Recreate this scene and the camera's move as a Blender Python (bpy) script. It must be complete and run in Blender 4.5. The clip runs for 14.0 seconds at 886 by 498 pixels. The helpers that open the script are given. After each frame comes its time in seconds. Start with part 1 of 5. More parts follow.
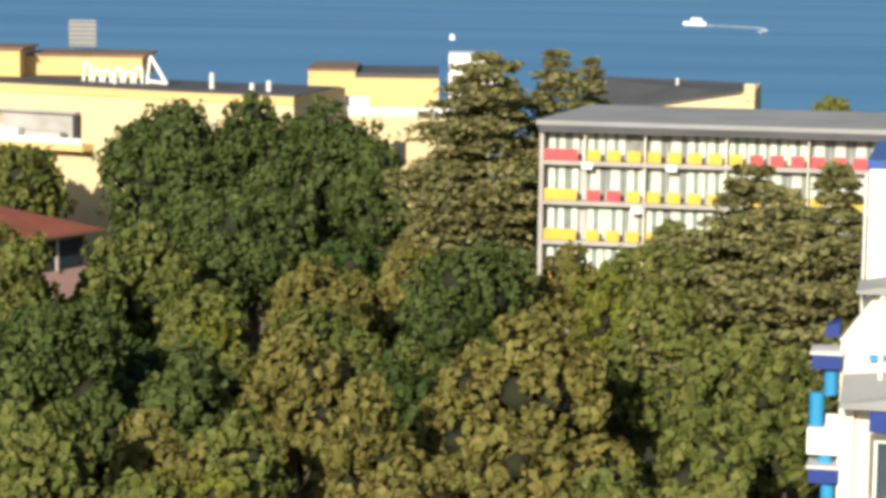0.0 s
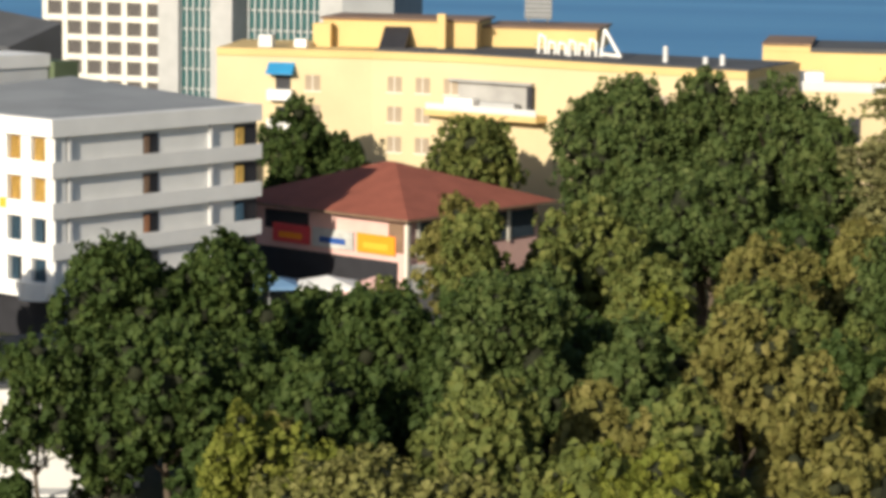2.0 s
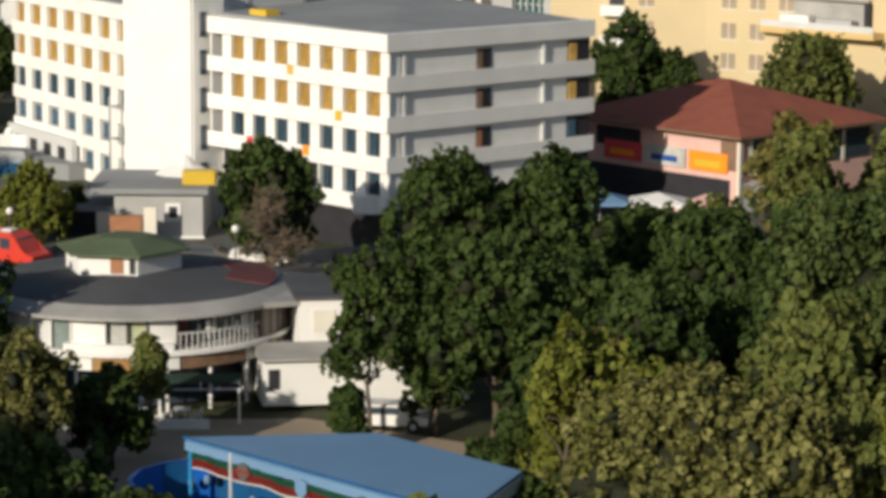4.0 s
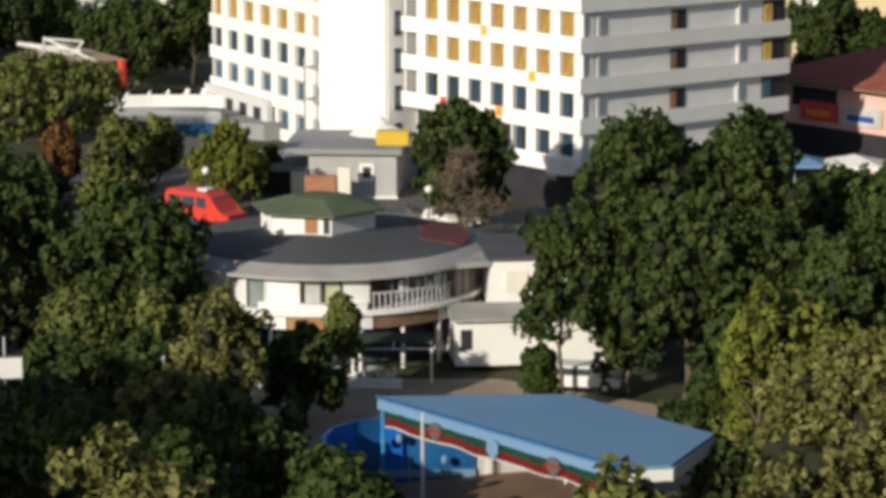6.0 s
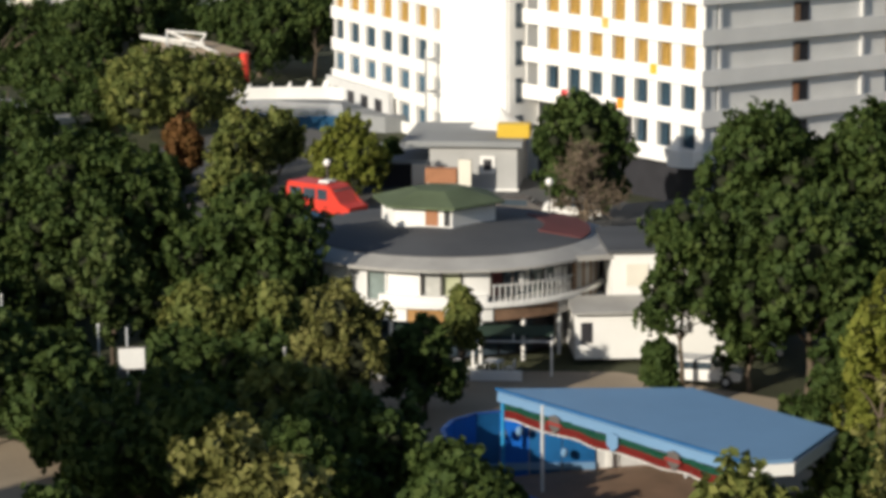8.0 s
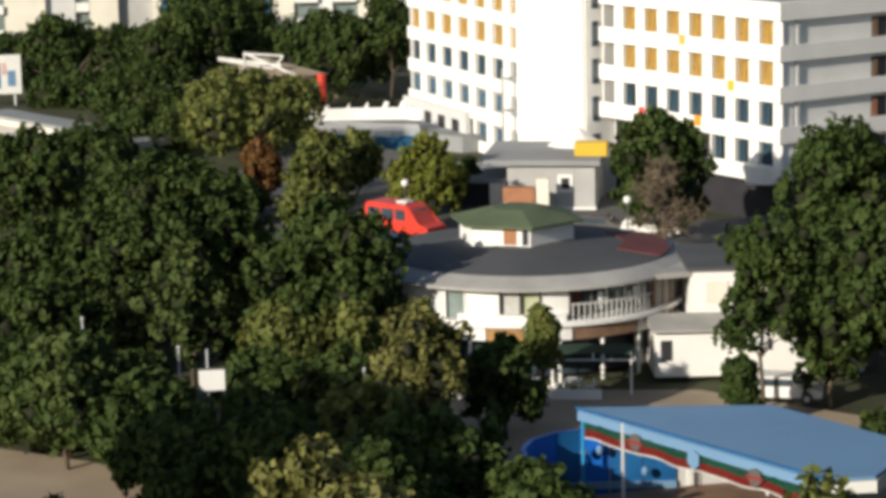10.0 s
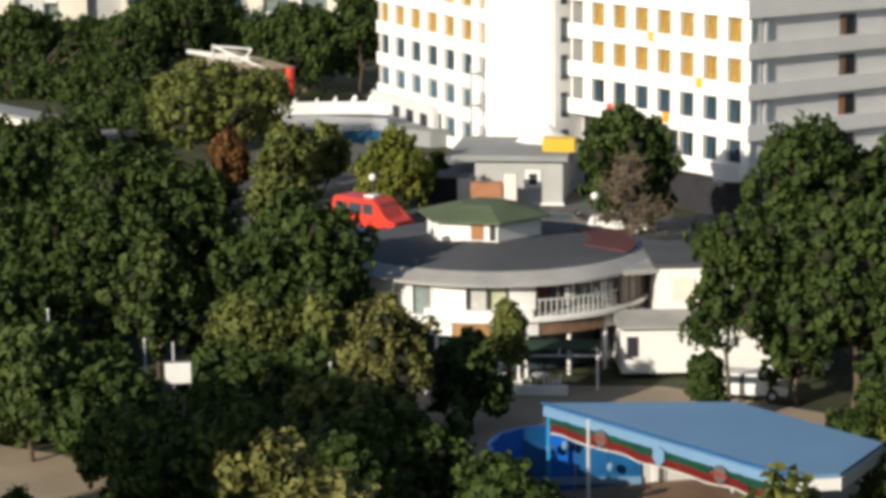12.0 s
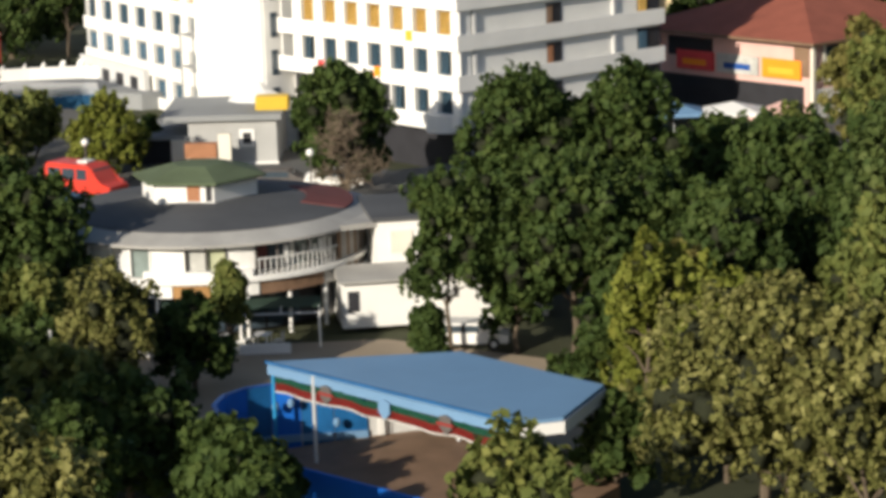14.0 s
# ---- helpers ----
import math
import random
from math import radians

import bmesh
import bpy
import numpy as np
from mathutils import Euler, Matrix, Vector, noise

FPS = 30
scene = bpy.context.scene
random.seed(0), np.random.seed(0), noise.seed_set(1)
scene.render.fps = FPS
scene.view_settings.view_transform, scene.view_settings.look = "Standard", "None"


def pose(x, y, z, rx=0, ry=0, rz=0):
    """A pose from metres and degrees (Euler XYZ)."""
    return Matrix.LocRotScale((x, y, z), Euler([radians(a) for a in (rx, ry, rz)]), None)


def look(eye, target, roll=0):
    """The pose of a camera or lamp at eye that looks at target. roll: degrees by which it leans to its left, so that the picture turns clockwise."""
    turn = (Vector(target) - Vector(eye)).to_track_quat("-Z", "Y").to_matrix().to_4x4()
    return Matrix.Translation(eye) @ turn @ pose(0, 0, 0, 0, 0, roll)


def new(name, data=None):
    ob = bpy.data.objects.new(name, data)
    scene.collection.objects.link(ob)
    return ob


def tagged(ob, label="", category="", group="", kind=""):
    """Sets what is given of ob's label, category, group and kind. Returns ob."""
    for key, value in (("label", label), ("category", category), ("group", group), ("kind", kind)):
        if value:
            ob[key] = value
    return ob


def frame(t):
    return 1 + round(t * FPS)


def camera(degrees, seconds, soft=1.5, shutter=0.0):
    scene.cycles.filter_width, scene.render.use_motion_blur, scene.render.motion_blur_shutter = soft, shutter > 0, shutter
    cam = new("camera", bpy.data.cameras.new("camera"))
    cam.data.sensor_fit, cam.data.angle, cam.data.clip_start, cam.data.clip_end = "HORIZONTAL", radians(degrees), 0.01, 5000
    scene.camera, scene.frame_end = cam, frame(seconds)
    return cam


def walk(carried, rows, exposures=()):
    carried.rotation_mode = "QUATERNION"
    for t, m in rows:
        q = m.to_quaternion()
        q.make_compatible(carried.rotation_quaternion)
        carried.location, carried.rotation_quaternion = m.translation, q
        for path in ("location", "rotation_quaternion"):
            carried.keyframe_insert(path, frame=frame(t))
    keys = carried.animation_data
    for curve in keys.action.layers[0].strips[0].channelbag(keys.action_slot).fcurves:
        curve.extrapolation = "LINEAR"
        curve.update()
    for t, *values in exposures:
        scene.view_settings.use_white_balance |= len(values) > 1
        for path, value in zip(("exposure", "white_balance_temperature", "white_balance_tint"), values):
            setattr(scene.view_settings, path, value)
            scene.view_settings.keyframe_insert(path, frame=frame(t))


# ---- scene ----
cam = camera(19.8, 14.0, soft=4.0)

# a hand-held zoomed pan from a high balcony: seconds, yaw, pitch, roll in degrees
PATH = (
    (0.0, 0.000, -7.135, -0.883),
    (0.5, 1.034, -6.624, -1.364),
    (1.0, 3.183, -6.556, -1.746),
    (1.5, 6.956, -7.660, -1.749),
    (2.0, 10.204, -7.881, -0.844),
    (2.5, 12.478, -8.377, -0.611),
    (3.0, 14.521, -8.880, -0.527),
    (3.5, 15.638, -9.492, -0.415),
    (3.7, 16.528, -9.655, -0.438),
    (5.8, 21.392, -10.656, -0.201),
    (6.0, 22.028, -10.760, -0.026),
    (6.5, 23.304, -10.971, -0.107),
    (7.0, 23.484, -10.540, -0.123),
    (7.5, 23.864, -10.370, -0.256),
    (8.0, 24.735, -10.924, 0.286),
    (8.5, 25.865, -11.631, 0.690),
    (8.7, 27.024, -11.490, 1.047),
    (10.8, 26.012, -10.131, 1.247),
    (11.0, 26.474, -10.258, 1.309),
    (11.5, 26.373, -10.621, 0.748),
    (12.0, 25.729, -10.593, 0.566),
    (12.5, 23.148, -10.540, 0.439),
    (13.0, 21.611, -11.770, 0.289),
    (13.5, 20.458, -11.875, 0.792),
    (14.0, 19.026, -11.696, 1.709),
)
walk(cam, [(t, pose(0, 0, 31.85, 90 + p, r, y)) for t, y, p, r in PATH], exposures=[(0.0, 0.5, 6420, 10), (1.5, 0.4, 6380, 10), (2.2, 0.28, 6340, 10), (3.0, 0.03, 6340, 10), (3.7, -0.16, 6320, 10), (6.0, -0.04, 6240, 10), (8.5, 0.12, 6220, 10), (11.0, 0.2, 6260, 10), (14.0, 0.28, 6280, 10)])

# ---- light ----
SUN_LEFT, SUN_UP = 163.0, 19.5      # degrees left of +y, and above the horizon
sky = bpy.data.worlds.new("sky")
scene.world = sky
sky.use_nodes = True
sn = sky.node_tree.nodes.new("ShaderNodeTexSky")
sn.sky_type, sn.sun_disc = "NISHITA", False
sn.sun_elevation, sn.sun_rotation = radians(SUN_UP), radians(-SUN_LEFT)
sky.node_tree.links.new(sn.outputs[0], sky.node_tree.nodes["Background"].inputs[0])
sky.node_tree.nodes["Background"].inputs[1].default_value = 0.08
sun = new("sun", bpy.data.lights.new("sun", "SUN"))
sun.data.energy, sun.data.angle, sun.data.color = 5.0, radians(0.6), (1.0, 0.89, 0.72)
a = radians(SUN_LEFT)
sun.matrix_world = look((-math.sin(a) * 300, math.cos(a) * 300, 300 * math.tan(radians(SUN_UP))), (0, 0, 0))


# ---- materials ----
def material(name, base, rough=0.7, vary=0.15, scale=0.6, bump=0.15, fine=9.0, metal=0.0, dirt=0.0, spec=0.3):
    """A surface with a base colour, broad stains and a fine grain with relief."""
    m = bpy.data.materials.new(name)
    m.use_nodes = True
    nt = m.node_tree
    b = nt.nodes["Principled BSDF"]
    b.inputs["Roughness"].default_value, b.inputs["Metallic"].default_value = rough, metal
    b.inputs["Specular IOR Level"].default_value = spec
    tc = nt.nodes.new("ShaderNodeTexCoord")
    n1, n2 = nt.nodes.new("ShaderNodeTexNoise"), nt.nodes.new("ShaderNodeTexNoise")
    n1.inputs["Scale"].default_value, n1.inputs["Detail"].default_value = scale, 5
    n2.inputs["Scale"].default_value, n2.inputs["Detail"].default_value = fine, 3
    for n in (n1, n2):
        nt.links.new(tc.outputs["Object"], n.inputs["Vector"])
    add = nt.nodes.new("ShaderNodeMath")
    add.operation = "MULTIPLY_ADD"
    add.inputs[1].default_value = 0.35
    nt.links.new(n2.outputs[0], add.inputs[0])
    nt.links.new(n1.outputs[0], add.inputs[2])
    ramp = nt.nodes.new("ShaderNodeValToRGB")
    ramp.color_ramp.elements[0].position, ramp.color_ramp.elements[1].position = 0.45, 0.85
    lo = tuple(c * (1 - vary - dirt) for c in base)
    hi = tuple(min(1, c * (1 + vary * 0.6)) for c in base)
    ramp.color_ramp.elements[0].color, ramp.color_ramp.elements[1].color = (*lo, 1), (*hi, 1)
    nt.links.new(add.outputs[0], ramp.inputs[0])
    nt.links.new(ramp.outputs[0], b.inputs["Base Color"])
    if bump:
        bp = nt.nodes.new("ShaderNodeBump")
        bp.inputs["Strength"].default_value, bp.inputs["Distance"].default_value = bump, 0.05
        nt.links.new(n2.outputs[0], bp.inputs["Height"])
        nt.links.new(bp.outputs[0], b.inputs["Normal"])
    return m


def foliage(name, dark, mid, light, through_light=0.14):
    """Leaves: each clump takes its own tone, with broad patches of drier or fresher growth."""
    m = bpy.data.materials.new(name)
    m.use_nodes = True
    nt = m.node_tree
    b, out = nt.nodes["Principled BSDF"], nt.nodes["Material Output"]
    b.inputs["Roughness"].default_value, b.inputs["Specular IOR Level"].default_value = 0.65, 0.1
    geo, tc = nt.nodes.new("ShaderNodeNewGeometry"), nt.nodes.new("ShaderNodeTexCoord")
    n1 = nt.nodes.new("ShaderNodeTexNoise")
    n1.inputs["Scale"].default_value, n1.inputs["Detail"].default_value = 0.75, 4
    nt.links.new(tc.outputs["Object"], n1.inputs["Vector"])
    mix = nt.nodes.new("ShaderNodeMath")
    mix.operation = "MULTIPLY_ADD"
    mix.inputs[1].default_value = 0.24
    sub = nt.nodes.new("ShaderNodeMath")
    sub.operation = "MULTIPLY"
    sub.inputs[1].default_value = 0.80
    nt.links.new(n1.outputs[0], sub.inputs[0])
    nt.links.new(geo.outputs["Random Per Island"], mix.inputs[0])
    nt.links.new(sub.outputs[0], mix.inputs[2])
    ramp = nt.nodes.new("ShaderNodeValToRGB")
    ramp.color_ramp.elements[0].position, ramp.color_ramp.elements[1].position = 0.12, 0.85
    ramp.color_ramp.elements[0].color, ramp.color_ramp.elements[1].color = (*dark, 1), (*light, 1)
    e = ramp.color_ramp.elements.new(0.5)
    e.color = (*mid, 1)
    nt.links.new(mix.outputs[0], ramp.inputs[0])
    nt.links.new(ramp.outputs[0], b.inputs["Base Color"])
    tr, ms = nt.nodes.new("ShaderNodeBsdfTranslucent"), nt.nodes.new("ShaderNodeMixShader")
    ms.inputs[0].default_value = through_light
    nt.links.new(ramp.outputs[0], tr.inputs[0])
    nt.links.new(b.outputs[0], ms.inputs[1])
    nt.links.new(tr.outputs[0], ms.inputs[2])
    nt.links.new(ms.outputs[0], out.inputs[0])
    return m


M = {
    "white": material("white_paint", (0.80, 0.79, 0.76), 0.7, 0.07, 0.35),
    "cream": material("cream_render", (0.74, 0.70, 0.60), 0.75, 0.10, 0.4),
    "grey": material("grey_render", (0.42, 0.42, 0.41), 0.75, 0.12, 0.4),
    "lightgrey": material("pale_grey_paint", (0.60, 0.60, 0.59), 0.7, 0.08, 0.4),
    "concrete": material("concrete", (0.38, 0.37, 0.35), 0.85, 0.18, 0.5),
    "felt": material("roof_felt", (0.085, 0.088, 0.095), 0.9, 0.2, 0.25),
    "felt_pale": material("pale_roof_felt", (0.27, 0.28, 0.285), 0.9, 0.15, 0.2),
    "yellow": material("yellow_render", (0.64, 0.46, 0.20), 0.8, 0.07, 0.2),
    "yellow_pale": material("pale_yellow_render", (0.62, 0.50, 0.30), 0.8, 0.07, 0.2),
    "orange_cloth": material("orange_curtain", (0.64, 0.41, 0.11), 0.8, 0.25, 1.2, fine=3),
    "blue_cloth": material("teal_curtain", (0.06, 0.115, 0.165), 0.8, 0.3, 1.2, fine=3),
    "white_cloth": material("white_curtain", (0.50, 0.50, 0.47), 0.8, 0.2, 1.2, fine=3),
    # near black; also laid over walls and recesses in place of their shade
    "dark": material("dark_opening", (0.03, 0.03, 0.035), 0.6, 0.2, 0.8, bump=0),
    "glass": material("window_glass", (0.05, 0.07, 0.09), 0.08, 0.2, 0.5, bump=0, spec=0.6),
    "teal_glass": material("green_tinted_glass", (0.03, 0.10, 0.10), 0.1, 0.4, 0.5, bump=0, spec=0.6),
    "red_tile": material("red_roof_shingle", (0.27, 0.085, 0.055), 0.85, 0.18, 0.5, fine=5),
    "dark_red": material("dark_red_felt", (0.13, 0.04, 0.038), 0.85, 0.2, 0.5),
    "brick": material("brick_panel", (0.36, 0.17, 0.09), 0.85, 0.2, 1.0),
    "pink": material("pink_render", (0.70, 0.45, 0.40), 0.8, 0.1, 0.5),
    "orange": material("orange_sign_face", (0.90, 0.30, 0.02), 0.5, 0.06, 0.5, bump=0.03),
    "red": material("red_paint", (0.62, 0.05, 0.03), 0.35, 0.08, 0.6, bump=0.02, spec=0.5),
    "red_panel": material("red_balcony_panel", (0.68, 0.07, 0.08), 0.5, 0.1, 0.6, bump=0.03),
    "yellow_panel": material("yellow_balcony_panel", (0.60, 0.40, 0.05), 0.5, 0.1, 0.6, bump=0.03),
    "yellow_paint": material("yellow_paint", (0.62, 0.42, 0.04), 0.5, 0.06, 0.6, bump=0.03),
    "blue": material("blue_paint", (0.02, 0.08, 0.30), 0.45, 0.12, 0.6, bump=0.04),
    "blue_deep": material("navy_awning_cloth", (0.012, 0.035, 0.20), 0.6, 0.15, 0.8, bump=0.04),
    "blue_bright": material("bright_blue_paint", (0.01, 0.12, 0.52), 0.45, 0.12, 0.6, bump=0.04),
    "azure": material("azure_paint", (0.03, 0.25, 0.50), 0.45, 0.12, 0.6, bump=0.04),
    "azure_deep": material("deep_azure_paint", (0.012, 0.10, 0.27), 0.45, 0.25, 0.9, bump=0.04),
    "membrane": material("pale_blue_roof_membrane", (0.15, 0.27, 0.43), 0.55, 0.06, 0.3, bump=0.05),
    "green": material("green_felt", (0.105, 0.135, 0.075), 0.9, 0.2, 0.6),
    "awning_green": material("dark_green_awning", (0.025, 0.050, 0.035), 0.8, 0.2, 1.0),
    # flag green and red, dimmed to carry the stage front's shade
    "flag_green": material("green_band", (0.015, 0.10, 0.06), 0.6, 0.1, 1.0, bump=0.03),
    "flag_red": material("red_band", (0.24, 0.025, 0.02), 0.6, 0.1, 1.0, bump=0.03),
    "wood": material("brown_boards", (0.22, 0.14, 0.09), 0.7, 0.2, 0.8),
    "wood_warm": material("varnished_boards", (0.34, 0.19, 0.07), 0.6, 0.25, 0.9),
    "brick_dull": material("weathered_brown_panel", (0.22, 0.135, 0.085), 0.85, 0.3, 1.1),
    "curtain_green": material("pale_green_curtain", (0.44, 0.46, 0.30), 0.8, 0.25, 1.2, fine=3),
    "steel": material("pale_steel", (0.62, 0.64, 0.66), 0.4, 0.1, 1.0, bump=0.03, metal=0.3),
    "rust": material("dark_metal", (0.10, 0.09, 0.085), 0.6, 0.2, 1.0),
    "bark": material("bark", (0.11, 0.085, 0.06), 0.9, 0.3, 1.5, 0.5, fine=14),
    "dead": material("dead_twigs", (0.15, 0.115, 0.08), 0.9, 0.3, 1.5, 0.4),
    "asphalt": material("asphalt", (0.10, 0.10, 0.098), 0.9, 0.2, 0.15),
    "paving": material("sandy_paving", (0.36, 0.29, 0.21), 0.9, 0.2, 0.2),
    # crown cores: a dark colour stands in for shade inside the leaves
    "core_shade": material("crown_core_shade", (0.018, 0.021, 0.009), 0.9, 0.3, 1.5),
    "rubber": material("rubber", (0.02, 0.02, 0.02), 0.8, 0.1, 1.0),
    "pale_drape": material("pale_green_drape", (0.56, 0.62, 0.54), 0.8, 0.15, 1.2, fine=3),
    "sash": material("curtained_window", (0.17, 0.21, 0.20), 0.5, 0.35, 1.0, bump=0.02),
    "water": material("pool_water", (0.03, 0.10, 0.20), 0.15, 0.2, 0.3, bump=0.05),
}
LEAF = {
    "oak": foliage("oak_leaves", (0.046, 0.060, 0.019), (0.107, 0.129, 0.034), (0.208, 0.202, 0.058)),
    "dark": foliage("dark_leaves", (0.018, 0.034, 0.010), (0.043, 0.068, 0.018), (0.084, 0.111, 0.029)),
    "olive": foliage("olive_leaves", (0.066, 0.068, 0.021), (0.145, 0.137, 0.038), (0.237, 0.202, 0.067)),
    "lime": foliage("yellow_green_leaves", (0.057, 0.075, 0.012), (0.131, 0.149, 0.025), (0.206, 0.206, 0.043)),
    "cream": foliage("flowering_leaves", (0.045, 0.052, 0.015), (0.122, 0.124, 0.036), (0.33, 0.31, 0.115)),
    "green": foliage("cool_green_leaves", (0.024, 0.042, 0.014), (0.064, 0.092, 0.027), (0.125, 0.148, 0.048)),
    "rust": foliage("reddish_leaves", (0.078, 0.039, 0.016), (0.146, 0.074, 0.027), (0.195, 0.117, 0.039)),
    "cedar": foliage("cedar_needles", (0.080, 0.091, 0.042), (0.187, 0.187, 0.078), (0.319, 0.287, 0.121), 0.12),
    "bush": foliage("hedge_leaves", (0.065, 0.078, 0.021), (0.130, 0.150, 0.036), (0.208, 0.208, 0.062)),
}


# ---- mesh helpers ----
def box(bm, x0, y0, z0, x1, y1, z1):
    v = [bm.verts.new(p) for p in ((x0, y0, z0), (x1, y0, z0), (x1, y1, z0), (x0, y1, z0), (x0, y0, z1), (x1, y0, z1), (x1, y1, z1), (x0, y1, z1))]
    for q in ((3, 2, 1, 0), (4, 5, 6, 7), (0, 1, 5, 4), (1, 2, 6, 5), (2, 3, 7, 6), (3, 0, 4, 7)):
        bm.faces.new([v[i] for i in q])
    return bm


def boxes(*list_of):
    bm = bmesh.new()
    for b in list_of:
        box(bm, *b)
    return bm


def rounded(r, *list_of):
    bm = boxes(*list_of)
    bmesh.ops.bevel(bm, geom=bm.edges[:], offset=r, segments=2, affect="EDGES")
    return bm


def prism(pts, z0, z1, bm=None):
    """Upright prism over a plan polygon given anticlockwise; z1 may be one height or one a corner."""
    bm = bm or bmesh.new()
    tops = z1 if isinstance(z1, (tuple, list)) else [z1] * len(pts)
    lo = [bm.verts.new((x, y, z0)) for x, y in pts]
    hi = [bm.verts.new((x, y, h)) for (x, y), h in zip(pts, tops)]
    n = len(pts)
    bm.faces.new(lo[::-1])
    bm.faces.new(hi)
    for i in range(n):
        bm.faces.new((lo[i], lo[(i + 1) % n], hi[(i + 1) % n], hi[i]))
    return bm


def tube(bm, p, q, r0, r1=None, n=8):
    """A tapered round bar from p to q."""
    r1 = r0 if r1 is None else r1
    p, q = Vector(p), Vector(q)
    side = (q - p).orthogonal().normalized()
    up = (q - p).normalized().cross(side)
    ring = lambda c, r: [bm.verts.new(c + (side * math.cos(6.28318 * i / n) + up * math.sin(6.28318 * i / n)) * r) for i in range(n)]
    a, b = ring(p, r0), ring(q, r1)
    for i in range(n):
        bm.faces.new((a[i], a[(i + 1) % n], b[(i + 1) % n], b[i]))
    bm.faces.new(a[::-1])
    bm.faces.new(b)
    return bm


def tubes(*bars, n=8):
    bm = bmesh.new()
    for b in bars:
        tube(bm, *b, n=n)
    return bm


def ball(c, r, u=12, v=8, squash=1.0):
    bm = bmesh.new()
    bmesh.ops.create_uvsphere(bm, u_segments=u, v_segments=v, radius=r, matrix=Matrix.Translation(c) @ Matrix.Diagonal((1, 1, squash, 1)))
    return bm


def mesh_of(name, bm, mat):
    me = bpy.data.meshes.new(name)
    bmesh.ops.recalc_face_normals(bm, faces=bm.faces[:])
    bm.to_mesh(me)
    bm.free()
    me.materials.append(mat)
    return me


def part(name, bm, mat, parent, label=""):
    ob = new(name, mesh_of(name, bm, mat))
    ob.parent = parent
    return tagged(ob, label)


def again(ob, x, y, z, rz=0):
    """The same piece once more, moved within its thing."""
    o = ob.copy()
    scene.collection.objects.link(o)
    o.matrix_basis = pose(x, y, z, 0, 0, rz)
    return o


def thing(name, m, label, category, group="", kind=""):
    ob = new(name)
    ob.empty_display_size = 0.5
    ob.matrix_basis = m
    return tagged(ob, label, category, group, kind)


def solid(name, bm, mat, label, category, group="", kind="", m=None):
    ob = new(name, mesh_of(name, bm, mat))
    if m is not None:
        ob.matrix_basis = m
    return tagged(ob, label, category, group, kind)


# ---- ground and sea ----
def height(x, y):
    """The park is level; past the hotels the land falls to the beach."""
    d = math.hypot(x, y)
    t = min(1, max(0, (d - 235) / 170))
    s = min(1, max(0, (x + 150) / 60, (d - 330) / 90))          # the coast lies ahead; the park to the left stays level for longer
    return -13.0 * t * t * (3 - 2 * t) * s


def build_ground():
    rr = [1, 30, 60, 75, 90, 105, 120, 135, 150, 165, 180, 195, 210, 225, 240, 260, 280, 300, 330, 360, 400, 450, 600, 1200, 2500, 4700]
    n = 96
    vs, fs = [], []
    for r in rr:
        for k in range(n):
            b = 6.283185 * k / n
            x, y = r * math.cos(b), r * math.sin(b)
            vs.append((x, y, height(x, y)))
    for i in range(len(rr) - 1):
        for k in range(n):
            q, w = (k + 1) % n, i * n
            fs.append((w + k, w + n + k, w + n + q, w + q))
    vs.append((0, 0, 0))
    for k in range(n):
        fs.append((len(vs) - 1, k, (k + 1) % n))
    me = bpy.data.meshes.new("ground")
    me.from_pydata(vs, [], fs)
    me.materials.append(material("park_soil", (0.055, 0.060, 0.030), 0.95, 0.4, 0.12, 0.4, fine=2.5))
    tagged(new("ground", me), "dark park soil with dry grass between trees", "ground", kind="structure")


build_ground()


def build_sea():
    m = bpy.data.materials.new("sea_water")
    m.use_nodes = True
    nt = m.node_tree
    b = nt.nodes["Principled BSDF"]
    b.inputs["Roughness"].default_value, b.inputs["Specular IOR Level"].default_value = 0.55, 0.15
    tc, mp = nt.nodes.new("ShaderNodeTexCoord"), nt.nodes.new("ShaderNodeMapping")
    mp.inputs["Scale"].default_value = (0.0016, 0.013, 1)
    n1, n2 = nt.nodes.new("ShaderNodeTexNoise"), nt.nodes.new("ShaderNodeTexNoise")
    n1.inputs["Scale"].default_value, n1.inputs["Detail"].default_value = 1.0, 6
    n2.inputs["Scale"].default_value, n2.inputs["Detail"].default_value = 0.5, 4
    ramp = nt.nodes.new("ShaderNodeValToRGB")
    ramp.color_ramp.elements[0].position, ramp.color_ramp.elements[1].position = 0.35, 0.72
    ramp.color_ramp.elements[0].color, ramp.color_ramp.elements[1].color = (0.068, 0.212, 0.405, 1), (0.104, 0.280, 0.478, 1)
    nt.links.new(tc.outputs["Object"], mp.inputs["Vector"])
    nt.links.new(mp.outputs[0], n1.inputs["Vector"])
    nt.links.new(tc.outputs["Object"], n2.inputs["Vector"])
    nt.links.new(n1.outputs[0], ramp.inputs[0])
    nt.links.new(ramp.outputs[0], b.inputs["Base Color"])
    bp = nt.nodes.new("ShaderNodeBump")
    bp.inputs["Strength"].default_value, bp.inputs["Distance"].default_value = 0.25, 0.3
    nt.links.new(n2.outputs[0], bp.inputs["Height"])
    nt.links.new(bp.outputs[0], b.inputs["Normal"])
    ob = solid("water", prism(((-4600, 320), (4600, 320), (4600, 4990), (-4600, 4990)), -12, -10), m, "calm blue sea with faint wakes and streaks", "sea", kind="structure")
    return ob


build_sea()


